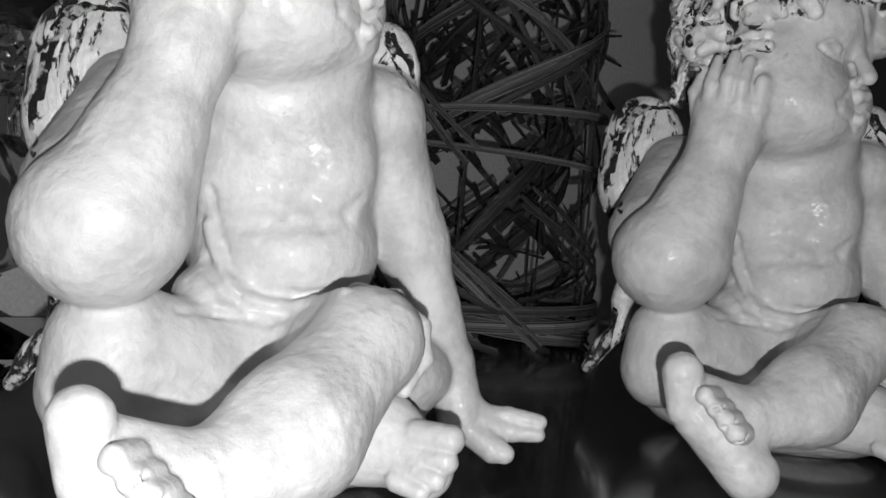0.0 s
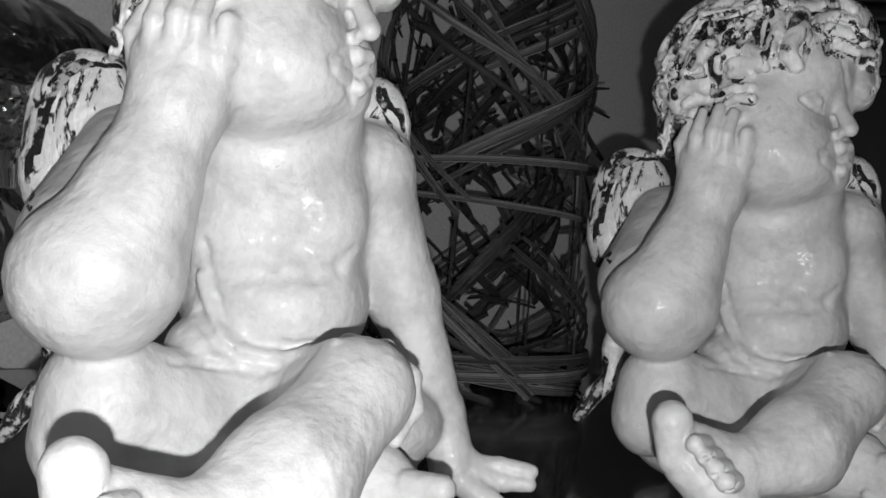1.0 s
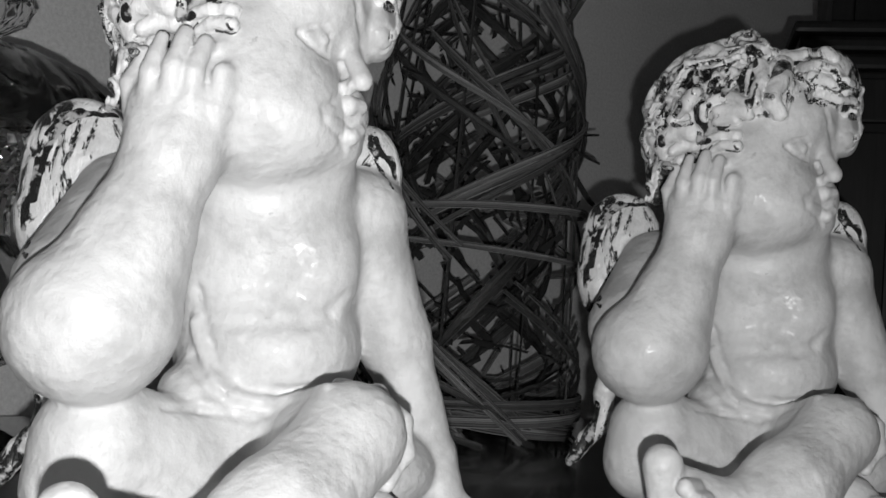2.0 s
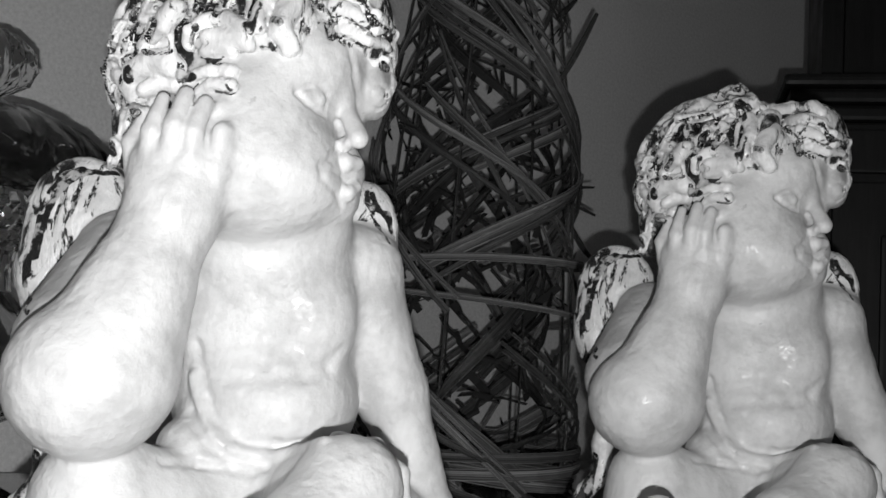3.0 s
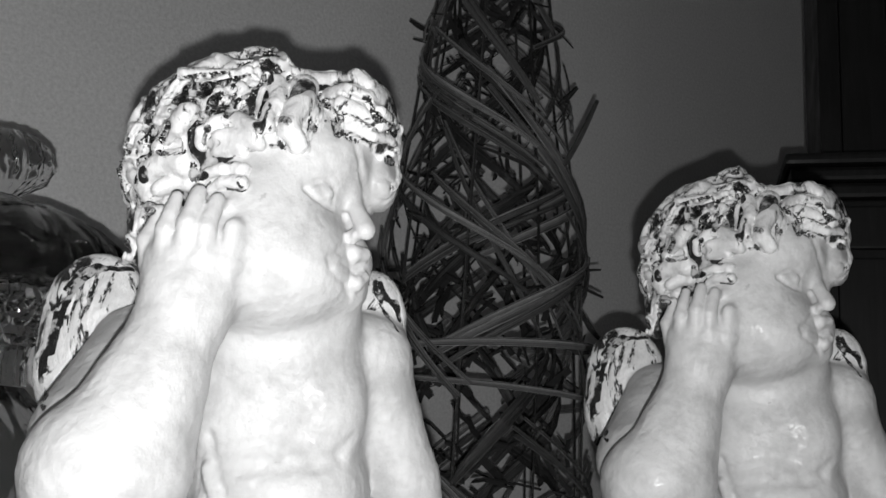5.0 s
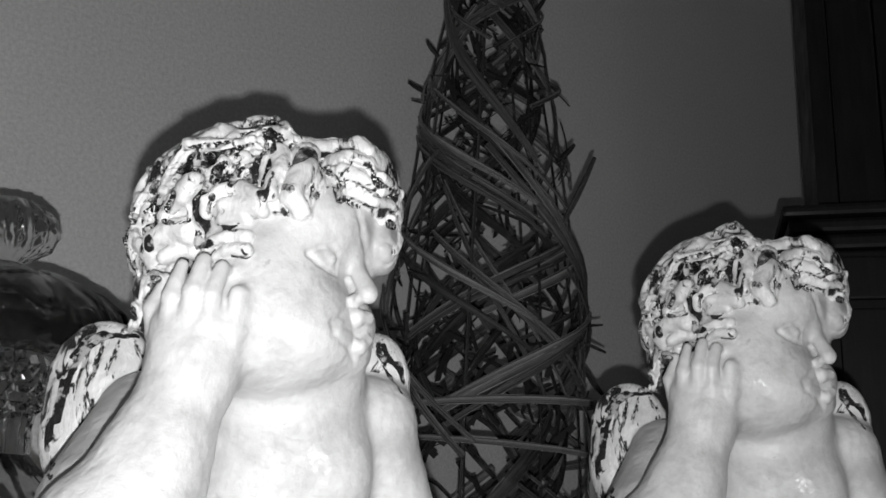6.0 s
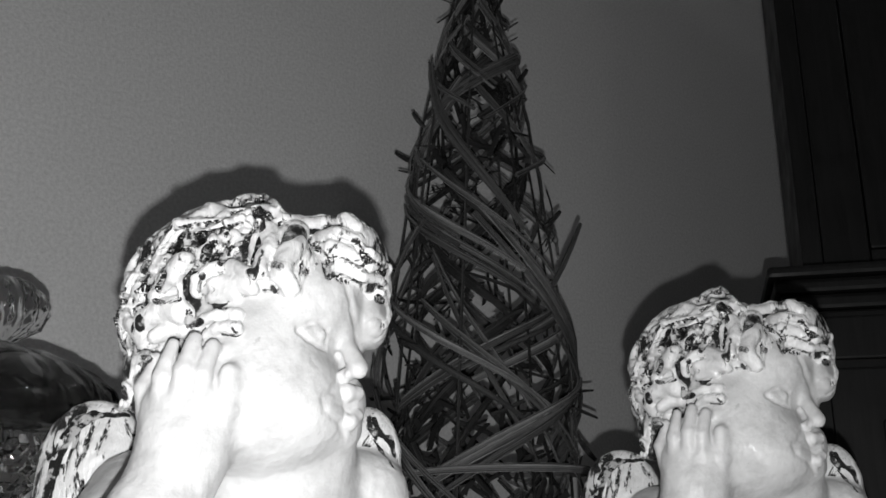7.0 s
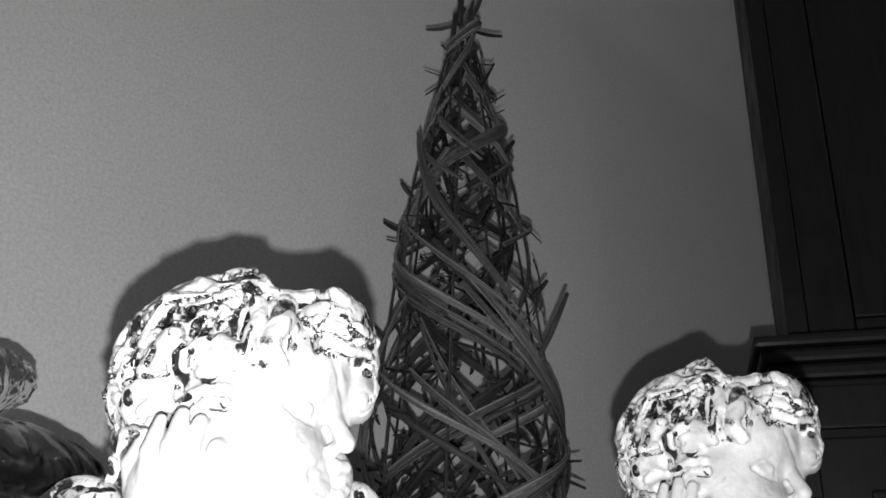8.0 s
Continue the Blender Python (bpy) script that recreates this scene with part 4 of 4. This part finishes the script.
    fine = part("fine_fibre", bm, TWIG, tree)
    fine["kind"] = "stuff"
    # ragged crossing lattice
    for i in range(34):
        z0 = 0.84 * rnd.random()
        a0 = rnd.uniform(0, 2 * math.pi)
        z1 = min(max(z0 + rnd.uniform(-0.16, 0.16), 0.01), 0.9)
        part("thin_strip", wrap(z0, z1, a0, a0 + rnd.uniform(0.6, 1.8), rnd.uniform(0.003, 0.006), 0.0012, rnd.uniform(-0.02, 0.004), 0.002, rnd, 7), TWIG, tree)


wicker_tree((0.040, 1.06, 0.0))


# ---- glass jar with a domed lid ----
def glass_jar(at):
    jar = empty("glass_jar", at, "smoked ribbed glass jar with domed lid and round knob", "jar")
    jar.scale = (1, 1, 0.995)
    part("foot", lathe(((0.06, 0.0), (0.062, 0.006), (0.05, 0.014), (0.022, 0.03), (0.018, 0.045), (0.03, 0.06)), 64, 16, 0.08), CLEAR, jar)
    part("bowl", lathe(((0.03, 0.061), (0.06, 0.075), (0.074, 0.10), (0.068, 0.13), (0.045, 0.15), (0.036, 0.16)), 96, 18, 0.04, 60), GLASS, jar, smooth=True)
    part("neck", lathe(((0.036, 0.161), (0.034, 0.175), (0.036, 0.190), (0.043, 0.197), (0.037, 0.204), (0.044, 0.211), (0.038, 0.217), (0.045, 0.224), (0.041, 0.232), (0.036, 0.2355)), 64, 24, 0.07), CLEAR, jar)
    lid = part("lid", lathe(((0.036, 0.236), (0.070, 0.238), (0.091, 0.247), (0.096, 0.258), (0.090, 0.270), (0.074, 0.283), (0.048, 0.294), (0.018, 0.301), (0.014, 0.304),
                             (0.012, 0.300), (0.040, 0.290), (0.066, 0.278), (0.082, 0.266), (0.087, 0.257), (0.080, 0.249), (0.05, 0.243)), 144, 12, 0.055, 14), GLASS, jar, smooth=True)
    part("knob", lathe(((0.014, 0.305), (0.02, 0.309), (0.032, 0.318), (0.036, 0.330), (0.033, 0.342), (0.022, 0.352), (0.006, 0.356)), 96, 14, 0.09, 130), CLEAR, lid, smooth=True)


glass_jar((-0.342, 0.69, 0))
